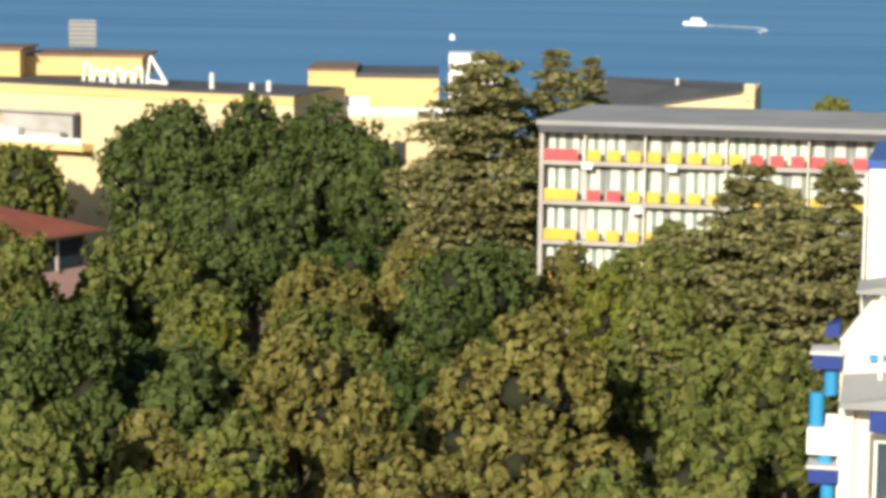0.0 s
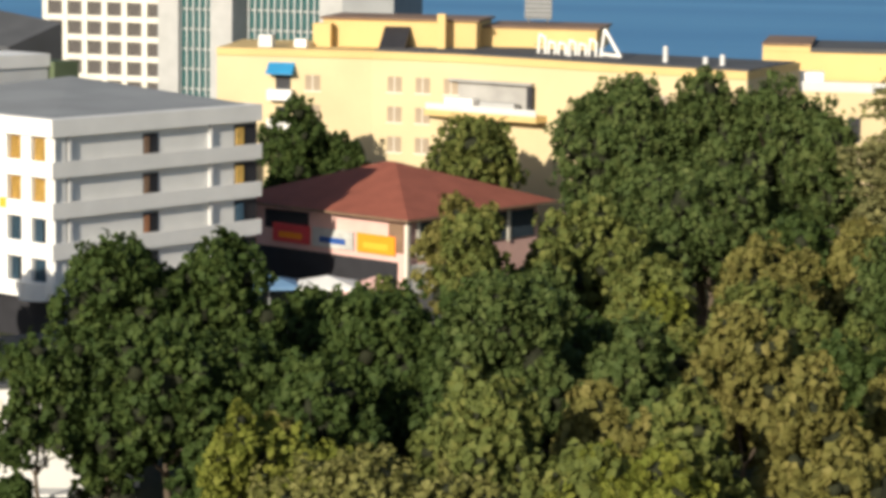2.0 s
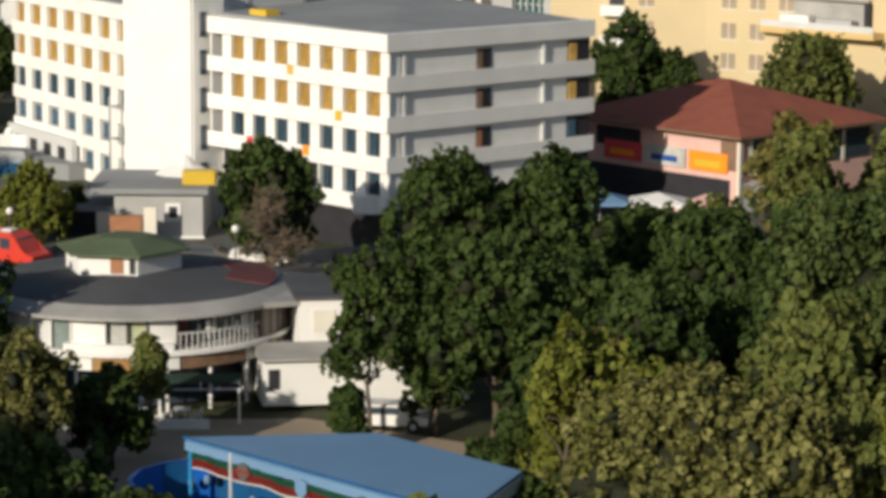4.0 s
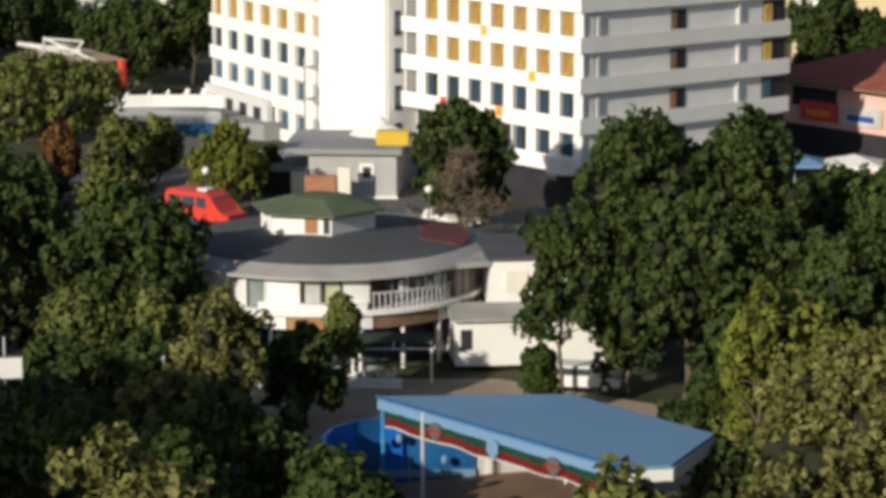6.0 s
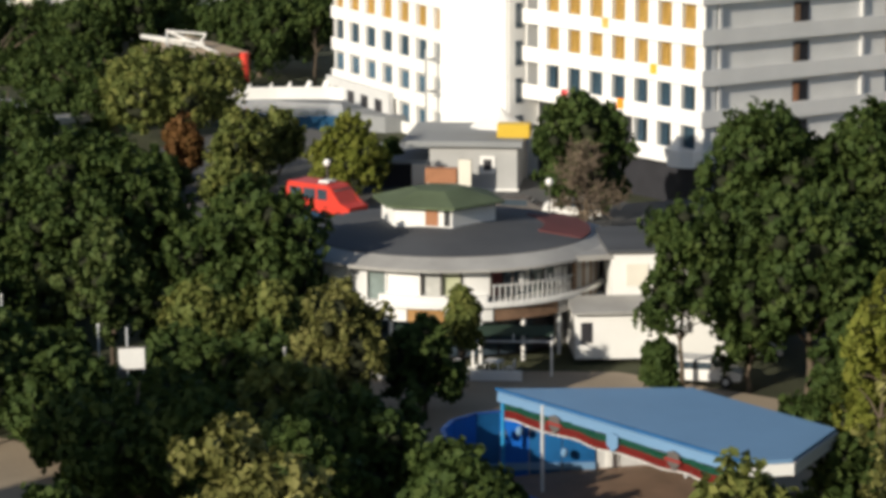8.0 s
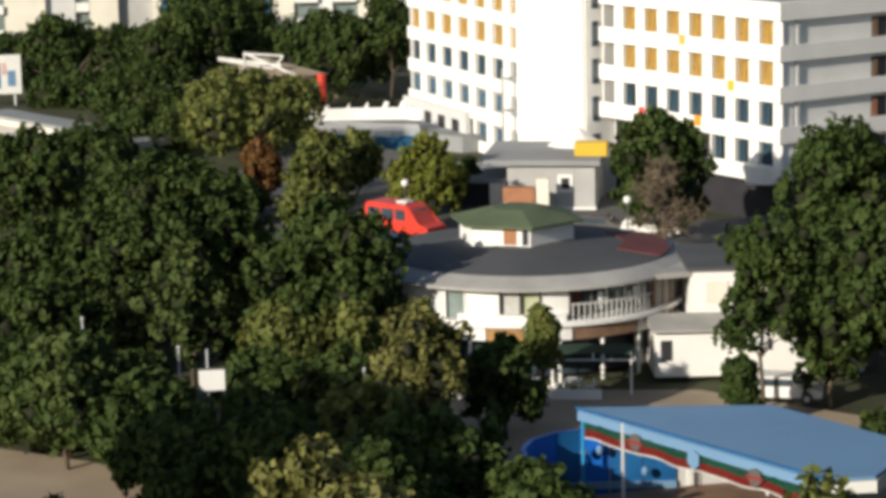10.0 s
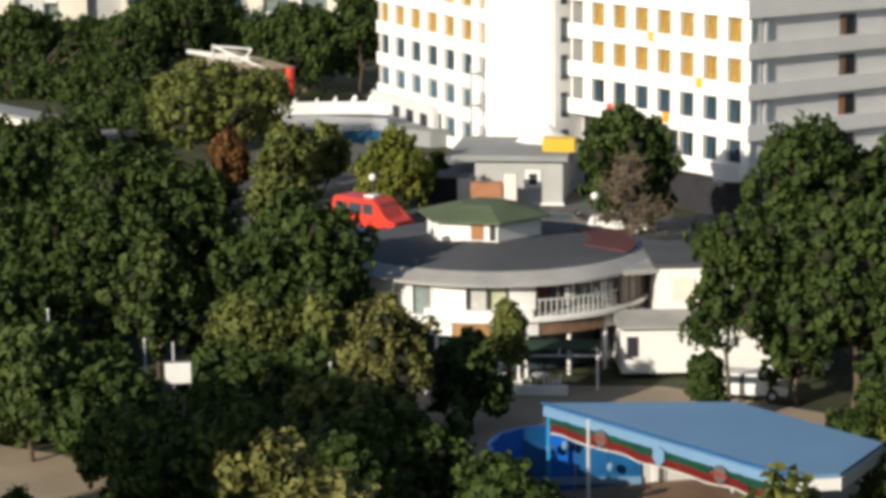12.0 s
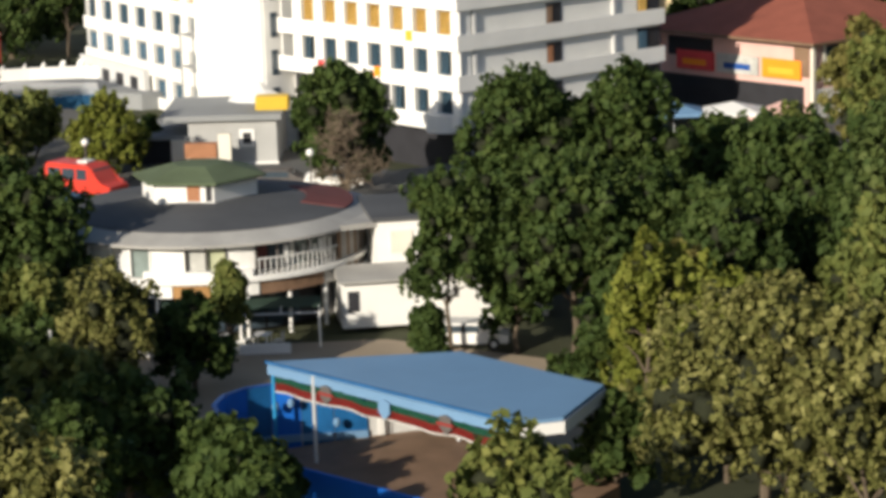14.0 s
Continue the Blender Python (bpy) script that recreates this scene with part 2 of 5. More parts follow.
# ---- unseen tower, added beside the viewpoint to cast evening shadow over the yard ----
def shade_tower():
    n = thing("unseen_shade_tower", pose(-66.7, 22.5, 0, 0, 0, 163), "plain white tower added out of view to shade the yard", "hotel")
    part("wall", boxes((0, 0, 0, 17, 14, 32)), M["white"], n)
    part("roof", boxes((-0.3, -0.3, 32, 17.3, 14.3, 32.4)), M["felt_pale"], n)
    for k in range(10):
        part("balcony_band", boxes((0, -1.2, 2.9 * k + 1.2, 17, 0, 2.9 * k + 2.3)), M["white"], n)


shade_tower()


# ---- white balcony hotel ----
def balcony_block(name, m, lx, ly, bays, rows, label, roof_mat="felt_pale", end_door=True, short_last=0):
    """A slab-and-fin hotel wing: open balconies along x = 0, a plain banded end along y = 0. rows: curtain kind from the top down."""
    h = thing(name, m, label, "hotel")
    top, st = 15.2, 2.9
    part("core", boxes((1.5, 0.42, 0, lx - 0.2, ly, top)), M["white"], h)
    part("roof", prism(((0.9, 0.9), (lx - 0.9, 0.9), (lx - 0.9, ly - 0.3), (0.9, ly - 0.3)), top + 1.0, (top + 1.15, top + 1.3, top + 2.3, top + 1.5)), M[roof_mat], h, "weathered grey low-pitched roof")
    part("roof_hatch", rounded(0.04, (1.6, ly - 5.2, top + 1.3, 3.0, ly - 3.2, top + 1.9)), M["yellow_paint"], h)
    for b_ in ((0, 0, top, lx, 0.9, top + 1.25), (0, 0.9, top, 0.9, ly, top + 1.25), (lx - 0.9, 0.9, top, lx, ly, top + 1.25), (0.9, ly - 0.3, top, lx - 0.9, ly, top + 1.25)):
        part("roof_parapet", boxes(b_), M["white"], h)
    part("roof_slab", boxes((0.9, 0.9, top, lx - 0.9, ly - 0.3, top + 0.996)), M["white"], h)
    bay = ly / bays
    fin = screen = pane = post = None
    for k, kind in enumerate(rows):
        z = top - (k + 1) * st
        run = short_last if short_last and k == len(rows) - 1 else bays
        yl = bay * run
        # balcony slab with its solid front, turning the corner along the end wall
        part("balcony_front", boxes((0, 0, z, 0.16, yl, z + 1.15)), M["white"], h)
        part("end_band", boxes((0.16, 0, z, lx, 0.16, z + 1.15)), M["white"], h)
        part("balcony_slab", boxes((0.16, 0.16, z, 1.5, yl, z + 0.16)), M["white"], h)
        part("end_slab", boxes((1.5, 0.16, z, lx, 0.42, z + 0.16)), M["white"], h)
        for j in range(run + 1):
            y = min(max(j * bay, 0.35), ly - 0.2)
            if fin is None:
                fin = part("partition_wall", rounded(0.03, (0.22, -0.09, 0.17, 1.49, 0.09, st - 0.01)), M["white"], h)
                fin.matrix_basis = pose(0, y, z)
            else:
                again(fin, 0, y, z)
        for j in range(run):
            y = j * bay
            mat = {"o": "orange_cloth", "b": "blue_cloth", "w": "white_cloth", "d": "dark"}[kind]
            g = part("balcony_door", boxes((1.42, y + bay * 0.4, z + 0.2, 1.49, y + bay - 0.25, z + st - 0.3)), M["glass"], h) if pane is None else again(pane, 0, j * bay, z)
            if pane is None:
                g.data.transform(Matrix.Translation((0, -y, -z)))
                g.matrix_basis = pose(0, y, z)
                pane = g
            if kind == "d":
                part("shaded_opening", boxes((0.44, y + bay * 0.42, z + 1.16, 0.5, y + bay * 0.88, z + st - 0.35)), M["blue_cloth"], h)
            if screen is None:
                screen = part("screen_wall", boxes((0.30, 0.1, 0.17, 0.42, bay * 0.40, st - 0.01)), M["white"], h)
                screen.matrix_basis = pose(0, y, z)
            else:
                again(screen, 0, y, z)
            if kind in "ob" and not (j == bays - 1 and end_door):
                # a hanging cloth across the outer half of the bay, in loose folds
                bm = bmesh.new()
                n = 9
                w = bay * (random.choice((0.57, 0.55, 0.53, 0.50)) if kind == "o" else random.choice((0.50, 0.44, 0.36, 0.30)))
                lo, hi = [], []
                for i in range(n):
                    yy = bay * 0.96 - w * i / (n - 1)
                    dx = 0.20 + 0.06 * math.sin(i * 2.1 + j)
                    lo.append(bm.verts.new((dx, yy, 1.0)))
                    hi.append(bm.verts.new((dx + 0.03, yy, st - 0.06)))
                for i in range(n - 1):
                    bm.faces.new((lo[i], lo[i + 1], hi[i + 1], hi[i]))
                bmesh.ops.solidify(bm, geom=bm.faces[:], thickness=0.02)
                c = part("curtain", bm, M[mat], h)
                c.matrix_basis = pose(0.35, y, z)
        # end wall: posts, a doorway, a dark sheet for the corner balcony's shade
        for x in (1.9, lx - 5.2):
            if post is None:
                post = part("end_post", boxes((-0.14, 0.2, 0.17, 0.14, 0.41, st - 0.01)), M["lightgrey"], h)
                post.matrix_basis = pose(x, 0, z)
            else:
                again(post, x, 0, z)
        if end_door:
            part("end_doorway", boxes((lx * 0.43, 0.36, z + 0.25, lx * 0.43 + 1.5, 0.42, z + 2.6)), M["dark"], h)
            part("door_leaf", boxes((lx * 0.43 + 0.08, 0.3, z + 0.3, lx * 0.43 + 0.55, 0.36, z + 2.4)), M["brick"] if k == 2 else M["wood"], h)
            part("corner_recess_shade", boxes((lx - 2.6, 0.36, z + 0.25, lx - 0.2, 0.42, z + st - 0.2)), M["dark"], h)
            part("corner_curtain", boxes((lx - 2.5, 0.28, z + 0.4, lx - 1.7, 0.36, z + st - 0.4)), M["orange_cloth" if kind == "o" else "blue_cloth"], h)
    return h


HC = (-58.0, 169.3)          # the near corner of the main wing
main_wing = balcony_block("white_hotel", pose(*HC, -0.4, 0, 0, 60.5), 21.2, 20.8, 8, "oobb", "white concrete hotel wing with orange and teal balcony curtains", short_last=3)
part("corner_balcony", tubes(((0.95, 2.2, 3.5), (0.95, 2.2, 4.78), 1.7), n=28), M["white"], main_wing)
# near-black sheets stand in for the shade on the ground storey
part("entrance_shade", boxes((1.36, 8.2, 0.05, 1.5, 20.5, 6.4)), M["dark"], main_wing)
part("ground_shade", boxes((1.36, 0.4, 0.05, 1.5, 8.2, 3.4)), M["dark"], main_wing)
part("end_shade", boxes((1.6, 0.36, 0.05, 20.8, 0.42, 3.4)), M["dark"], main_wing)
north_wing = balcony_block("white_hotel", pose(-84.5, 188.0, -0.85, 0, 0, 49.0), 7, 30, 8, "oobdd", "white hotel wing behind, curtained balconies above a grey base", end_door=False)

part("base_wall", boxes((-0.5, 15.5, 0, -0.02, 30.2, 4.1)), M["lightgrey"], north_wing)
for k in range(4):
    part("base_window", boxes((-0.56, 17.0 + 3.2 * k, 1.7, -0.5, 18.5 + 3.2 * k, 3.3)), M["dark"], north_wing)

tower = thing("stair_tower", pose(*HC, -0.45, 0, 0, 60.5), "plain white stair tower joining two hotel wings", "tower")
part("shaft", boxes((-1.2, 20.9, 0, 1.7, 30.0, 19.6)), M["white"], tower)
part("cap", boxes((-1.3, 20.8, 19.6, 1.8, 30.1, 20.1)), M["white"], tower)
for k in range(5):
    part("slit_window", boxes((-0.6, 20.84, 3.3 + 2.9 * k, 0.0, 20.9, 5.2 + 2.9 * k)), M["glass"], tower)
part("drain_pipe", tubes(((-1.3, 21.1, 1), (-1.3, 21.1, 19), 0.07)), M["lightgrey"], tower)
frame_ob = thing("steel_frame", pose(-84.7, 185.4, -0.6, 0, 0, 49), "open steel landing frame on the stair tower", "steel frame")
for k in range(3):
    part("landing", boxes((-1.8, -1.0, 3.4 + 2.6 * k, 0, 1.6, 3.5 + 2.6 * k)), M["grey"], frame_ob)
for x, y in ((-1.7, -0.9), (-1.7, 1.5)):
    part("post", boxes((x - 0.06, y - 0.06, 0, x + 0.06, y + 0.06, 9.4)), M["grey"], frame_ob)

# ---- block behind the white hotel ----
annex = thing("hotel_annex", pose(-81.4, 191.6, 0, 0, 0, 60.5), "pale grey rendered annex block behind the hotel", "building")
part("wall", boxes((0.5, 0, 0, 19.5, 5, 17.0)), M["lightgrey"], annex)
part("parapet", boxes((0.4, -0.15, 17.0, 19.65, 5.1, 18.1)), M["white"], annex)
part("vertical_joint", boxes((4.4, -0.05, 0, 4.8, 0, 17.0)), M["grey"], annex)
part("flue", tubes(((10.5, -0.35, 12.5), (10.5, -0.35, 17.6), 0.25)), M["rust"], annex)
part("end_wing", boxes((19.7, -0.6, 0, 22.5, 4.8, 17.4)), M["green"], annex)
back = thing("dark_roof_block", pose(-83.2, 230.5, -1.15, 0, 0, 62), "block with a dark sloping roof and white tanks", "building")
part("wall", boxes((0, 0, 0, 5, 34, 17)), M["grey"], back)
part("roof", prism(((-1, -1), (6, -1), (6, 35), (-1, 35)), 17, (18.4, 20.5, 24, 21.5)), M["felt"], back)
for k in range(4):
    t_ob = part("white_tank", tubes(((-1.6, 17 + 2.9 * k, 0), (-1.6, 17 + 2.9 * k, 22.4), 1.15), n=16), M["white"], back)
part("roof_vent", boxes((3, 10, 18.5, 3.8, 11, 20.4)), M["lightgrey"], back)


# ---- far towers ----
def grid_building():
    b = thing("beige_office_block", pose(-105.6, 354, -2.7, 0, 0, -16), "beige block with a grid of dark windows", "building")
    part("wall", boxes((-20, 0.5, -16, 2, 14, 40)), M["grey"], b)
    for i in range(7):
        part("pier", boxes((-19.6 + 3.45 * i, 0, -16, -18.7 + 3.45 * i, 0.5, 40)), M["cream"], b)
    for k in range(15):
        part("floor_band", boxes((-19.6, 0.06, -4 + 2.85 * k, 2, 0.5, -3.2 + 2.85 * k)), M["cream"], b)
    first = None
    for i in range(6):
        for k in range(14):
            if first is None:
                first = part("window", boxes((0, 0.36, 0, 2.4, 0.46, 1.9)), M["rust"], b)
                first.matrix_basis = pose(-18.6, 0, -3.1)
            else:
                again(first, -18.6 + 3.45 * i, 0, -3.1 + 2.85 * k)
    return b


grid_building()


def glass_tower(name, m, w, h, label, bars):
    b = thing(name, m, label, "building")
    part("side_wall", boxes((-3.4, 0, -16, 0, 10, h), (w, 0, -16, w + 3.6, 10, h)), M["grey"], b)
    part("back_wall", boxes((0, 1.2, -16, w, 10, h)), M["grey"], b)
    first = None
    for i in range(bars):
        for k in range(16):
            if first is None:
                first = part("pane", boxes((0.06, 0.9, 0, w / bars - 0.06, 1.05, 2.5)), M["teal_glass"], b)
                first.matrix_basis = pose(0, 0, -10)
            else:
                again(first, w / bars * i, 0, -10 + 2.85 * k)
    for i in range(bars + 1):
        part("mullion", boxes((w / bars * i - 0.09, 0.6, -10, w / bars * i + 0.09, 1.2, h - 1)), M["lightgrey"], b)
    return b


glass_tower("glass_tower", pose(-101.3, 351, -2.7, 0, 0, -15), 5.2, 42, "grey tower with a green glass strip", 5)
wide = glass_tower("glass_hall", pose(-92.5, 352, -2.7, 0, 0, -13), 12.5, 42, "grey tower with vertical green glazing and white roof marks", 12)
part("sign_stroke", boxes((13.6, -0.15, 23.2, 14.0, 0, 26), (14.0, -0.15, 25.4, 15.0, 0, 25.9)), M["white"], wide)
part("sign_loop", boxes((20.2, -0.15, 22.5, 20.6, 0, 26), (20.6, -0.15, 22.5, 21.6, 0, 22.9), (21.6, -0.15, 22.5, 22.0, 0, 26)), M["white"], wide)
part("side_block", boxes((16.1, 0.02, -16, 24, 10, 42)), M["felt_pale"], wide)


# ---- yellow curved hotel ----
def yellow_hotel():
    h = thing("yellow_hotel", pose(0, 0, -1.05), "long curved yellow rendered hotel with dark flat roof", "hotel")
    front = ((-65.5, 240.5), (-50, 240.5), (-41, 238.5), (-33, 234.5), (-24, 229.5), (-13, 225))
    back_line = [(x + 2 + 0.1 * (x + 33), y + 15) for x, y in front]
    ring = list(front) + back_line[::-1]
    part("wall", prism(ring, -4, 17.4), M["yellow_pale"], h)
    cx, cy = np.mean([p[0] for p in ring]), np.mean([p[1] for p in ring])
    lip = [(x, y - 0.18) for x, y in front] + back_line[::-1]
    part("cornice", prism(lip, 17.4, 18.1), M["yellow"], h)
    inner = [(x + 0.1, y + 0.5) for x, y in front[1:]] + [(x - 0.4, y - 0.5) for x, y in back_line[::-1][:-1]]
    part("roof_deck", prism(inner, 18.104, 18.22), M["felt"], h, "dark felt roof deck")

    def onwall(s):
        k = min(int(s), len(front) - 2)
        (x0, y0), (x1, y1) = front[k], front[k + 1]
        u = s - k
        return x0 + (x1 - x0) * u, y0 + (y1 - y0) * u, math.degrees(math.atan2(y1 - y0, x1 - x0))
    first = None
    spots = [(1.26, z) for z in (15.0, 12.1, 9.2, 6.3)] + [(1.58, z) for z in (15.0, 12.1, 9.2, 6.3)] + [(1.90, z) for z in (15.0, 9.2, 6.3)] + [(0.62, 14.9), (0.62, 12.0), (4.0, 14.8), (4.3, 14.8), (4.6, 14.8), (4.1, 11.9), (4.5, 11.9)]
    for s, z in spots:
        x, y, r = onwall(s)
        if first is None:
            first = part("window", boxes((-0.75, -0.03, -0.75, 0.75, 0.12, 0.75)), M["paving"], h, "shaded window with a drawn blind")
            first.matrix_basis = pose(x, y, z, 0, 0, r)
            f0 = part("window_frame", boxes((-0.85, -0.08, -0.86, 0.85, 0.0, -0.75), (-0.04, -0.06, -0.75, 0.04, 0, 0.75)), M["cream"], h)
            f0.matrix_basis = pose(x, y, z, 0, 0, r)
        else:
            again(first, x, y, z, r)
            again(f0, x, y, z, r)
    # small balcony with a blue awning on the left end
    x, y, r = onwall(0.42)
    bal = part("small_balcony", boxes((-1.2, -1.2, 0, 1.2, 0, 1.0)), M["white"], h)
    bal.matrix_basis = pose(x, y, 13.2, 0, 0, r)
    again(bal, x, y, 10.3, r)
    aw = part("awning", prism(((-1.3, -1.3), (1.3, -1.3), (1.3, 0), (-1.3, 0)), 0, (0.15, 0.15, 1.1, 1.1)), M["azure"], h, "faded blue fabric awning")
    aw.matrix_basis = pose(x, y, 15.7, 0, 0, r)
    dk = part("balcony_door", boxes((-0.6, -0.05, 0, 0.9, 0.1, 2.1)), M["dark"], h)
    dk.matrix_basis = pose(x, y, 13.4, 0, 0, r)
    again(dk, x, y, 10.4, r)
    # roof terrace cut into the curve
    x, y, r = onwall(2.42)
    m = pose(x, y, 0, 0, 0, r)
    for nm, bm, mt in (("terrace_opening", boxes((-4.6, -0.08, 13.0, 4.6, 0.25, 15.6)), "concrete"), ("terrace_floor", boxes((-6.6, -1.9, 12.3, 6.4, 0, 12.9)), "yellow"), ("terrace_rail", boxes((-6.5, -1.85, 12.9, 6.3, -1.75, 13.5)), "lightgrey"), ("terrace_post", boxes((4.4, -0.6, 13, 5.0, -0.1, 15.5)), "dark"), ("terrace_furniture", boxes((-4.5, -1.5, 12.9, -1.2, -0.6, 14.1)), "white"), ("terrace_table", boxes((-0.4, -1.5, 12.9, 3.6, -0.6, 13.9)), "grey"), ("terrace_canopy", boxes((-4.7, -0.7, 15.6, 4.9, 0.1, 15.85)), "concrete")):
        o = part(nm, bm, M[mt], h)
        o.matrix_basis = m
    # penthouse storeys and the things on the roof
    part("penthouse", boxes((-56.5, 247.5, 18.1, -41, 257, 20.8)), M["yellow"], h)
    part("penthouse_roof", boxes((-56.8, 247.2, 20.8, -40.7, 257.3, 21.0)), M["wood"], h)
    part("penthouse", boxes((-41, 251, 18.1, -29.5, 262, 20.1)), M["yellow"], h)
    part("penthouse_roof", boxes((-41, 250.8, 20.1, -29.2, 262.2, 20.3)), M["wood"], h)
    part("chimney", boxes((-44.6, 245.6, 18.1, -43.8, 246.4, 21.6)), M["yellow"], h)
    part("chimney", boxes((-57.2, 246, 18.1, -55.4, 247.3, 20.4)), M["yellow"], h)
    part("stair_hood", prism(((-50.2, 244.5), (-47.6, 244.5), (-47.6, 247.4), (-50.2, 247.4)), 18.1, (18.3, 18.3, 20.2, 20.2)), M["dark"], h)
    part("roof_unit", boxes((-62, 243, 18.1, -60.6, 244.2, 19.3)), M["lightgrey"], h)
    part("roof_unit", boxes((-58.6, 244, 18.1, -57.4, 245, 18.9)), M["white"], h)
    for x, y, t in ((-21.0, 233.2, 19.7), (-17.2, 231.6, 18.9), (-15.6, 230.6, 19.2), (-30.6, 238.5, 19.2)):
        part("vent_pipe", tubes(((x, y, 18.1), (x, y, t), 0.24)), M["lightgrey"], h)
    return h


yellow_hotel()

board = thing("roof_board", pose(-36.5, 259, 18.95), "pale grey mesh panel standing on a roof", "panel")
part("panel", boxes((-1.4, -0.1, 0.7, 1.4, 0.1, 3.4)), M["felt_pale"], board)
for k in range(6):
    part("slat", boxes((-1.4, -0.16, 0.85 + 0.45 * k, 1.4, -0.1, 0.95 + 0.45 * k)), M["felt"], board)
for x in (-1.0, 1.0):
    part("leg", boxes((x - 0.07, -0.07, 0, x + 0.07, 0.07, 0.7)), M["rust"], board)


def letter_sign():
    """Slanting white roof lettering, seen from behind, as plain strokes."""
    s = thing("roof_sign", pose(-25.4, 236.4, 17.17, 0, 0, -26), "row of white metal roof letters on a frame", "sign")
    part("frame", boxes((-9.8, -0.05, 0, 0, 0.05, 0.12), (-9.8, -0.05, 0.9, -1.6, 0.05, 0.98)), M["rust"], s)
    part("letter", tubes(((-2.3, 0, 0.1), (-1.9, 0, 2.7), 0.14), ((-1.9, 0, 2.7), (-0.1, 0, 0.15), 0.16), ((-2.1, 0, 0.35), (-0.2, 0, 0.25), 0.16), n=6), M["white"], s)
    for i in range(6):
        x = -3.6 - 1.15 * i
        hgt = (1.7, 1.25, 1.5, 1.25, 1.3, 1.9)[i]
        part("letter", tubes(((x, 0, 0.1), (x + 0.1, 0, hgt), 0.13), ((x + 0.75, 0, 0.1), (x + 0.8, 0, hgt * 0.85), 0.13), ((x + 0.1, 0, hgt), (x + 0.8, 0, hgt * 0.85), 0.13), n=6), M["white"], s)
    return s


letter_sign()


def yellow_block():
    b = thing("yellow_house", pose(0, 0, -1.2), "yellow rendered block with stepped roof terraces", "building")
    part("upper_wall", boxes((-13.3, 255, -6, -0.2, 270, 18.4)), M["yellow"], b)
    part("upper_wall", boxes((-13.3, 254.9, 18.4, -8.6, 270, 19.0)), M["yellow"], b)
    part("roof", boxes((-8.6, 254.8, 18.4, -0.2, 270.1, 18.8)), M["felt"], b)
    part("roof_edge", boxes((-13.4, 254.7, 19.0, -8.5, 270.1, 19.2)), M["wood"], b)
    part("lower_wall", boxes((-10.6, 240, -6, 3.5, 254.6, 15.6)), M["yellow_pale"], b)
    part("terrace_rail", boxes((-10.6, 240, 15.6, 3.5, 240.2, 16.5)), M["lightgrey"], b)
    part("terrace_furniture", boxes((-9.5, 241, 15.6, -6.8, 243, 17.3)), M["white"], b)
    part("window", boxes((-4.4, 239.9, 10.9, -3.2, 240, 13.2)), M["dark"], b)
    part("lift_house", boxes((0.8, 252, 15.6, 5.6, 258, 21.0)), M["white"], b)
    return b


yellow_block()
gable = thing("yellow_wing", pose(0, 0, -0.95), "yellow end wing under a dark sloping roof", "building")
part("wall", prism(((14.5, 230.2), (28.0, 226.3), (30.2, 239), (17, 243)), -4, (16.45, 19.1, 19.1, 16.45)), M["yellow_pale"], gable)
bm = bmesh.new()
lo_ = [bm.verts.new(p) for p in ((13.4, 230.4, 16.3), (26.8, 226.2, 18.9), (28.6, 238.6, 18.9), (14.0, 245.0, 19.0))]
hi_ = [bm.verts.new(v.co + Vector((0, 0, 0.22))) for v in lo_]
bm.faces.new(lo_[::-1]), bm.faces.new(hi_)
for i in range(4):
    bm.faces.new((lo_[i], lo_[(i + 1) % 4], hi_[(i + 1) % 4], hi_[i]))
part("roof", bm, M["felt"], gable)
part("roof_vent", tubes(((22.0, 236, 18.6), (22.0, 236, 19.6), 0.15)), M["lightgrey"], gable)
part("chimney", boxes((27.1, 226.2, 18.2, 28.0, 227.2, 19.7)), M["yellow_pale"], gable)


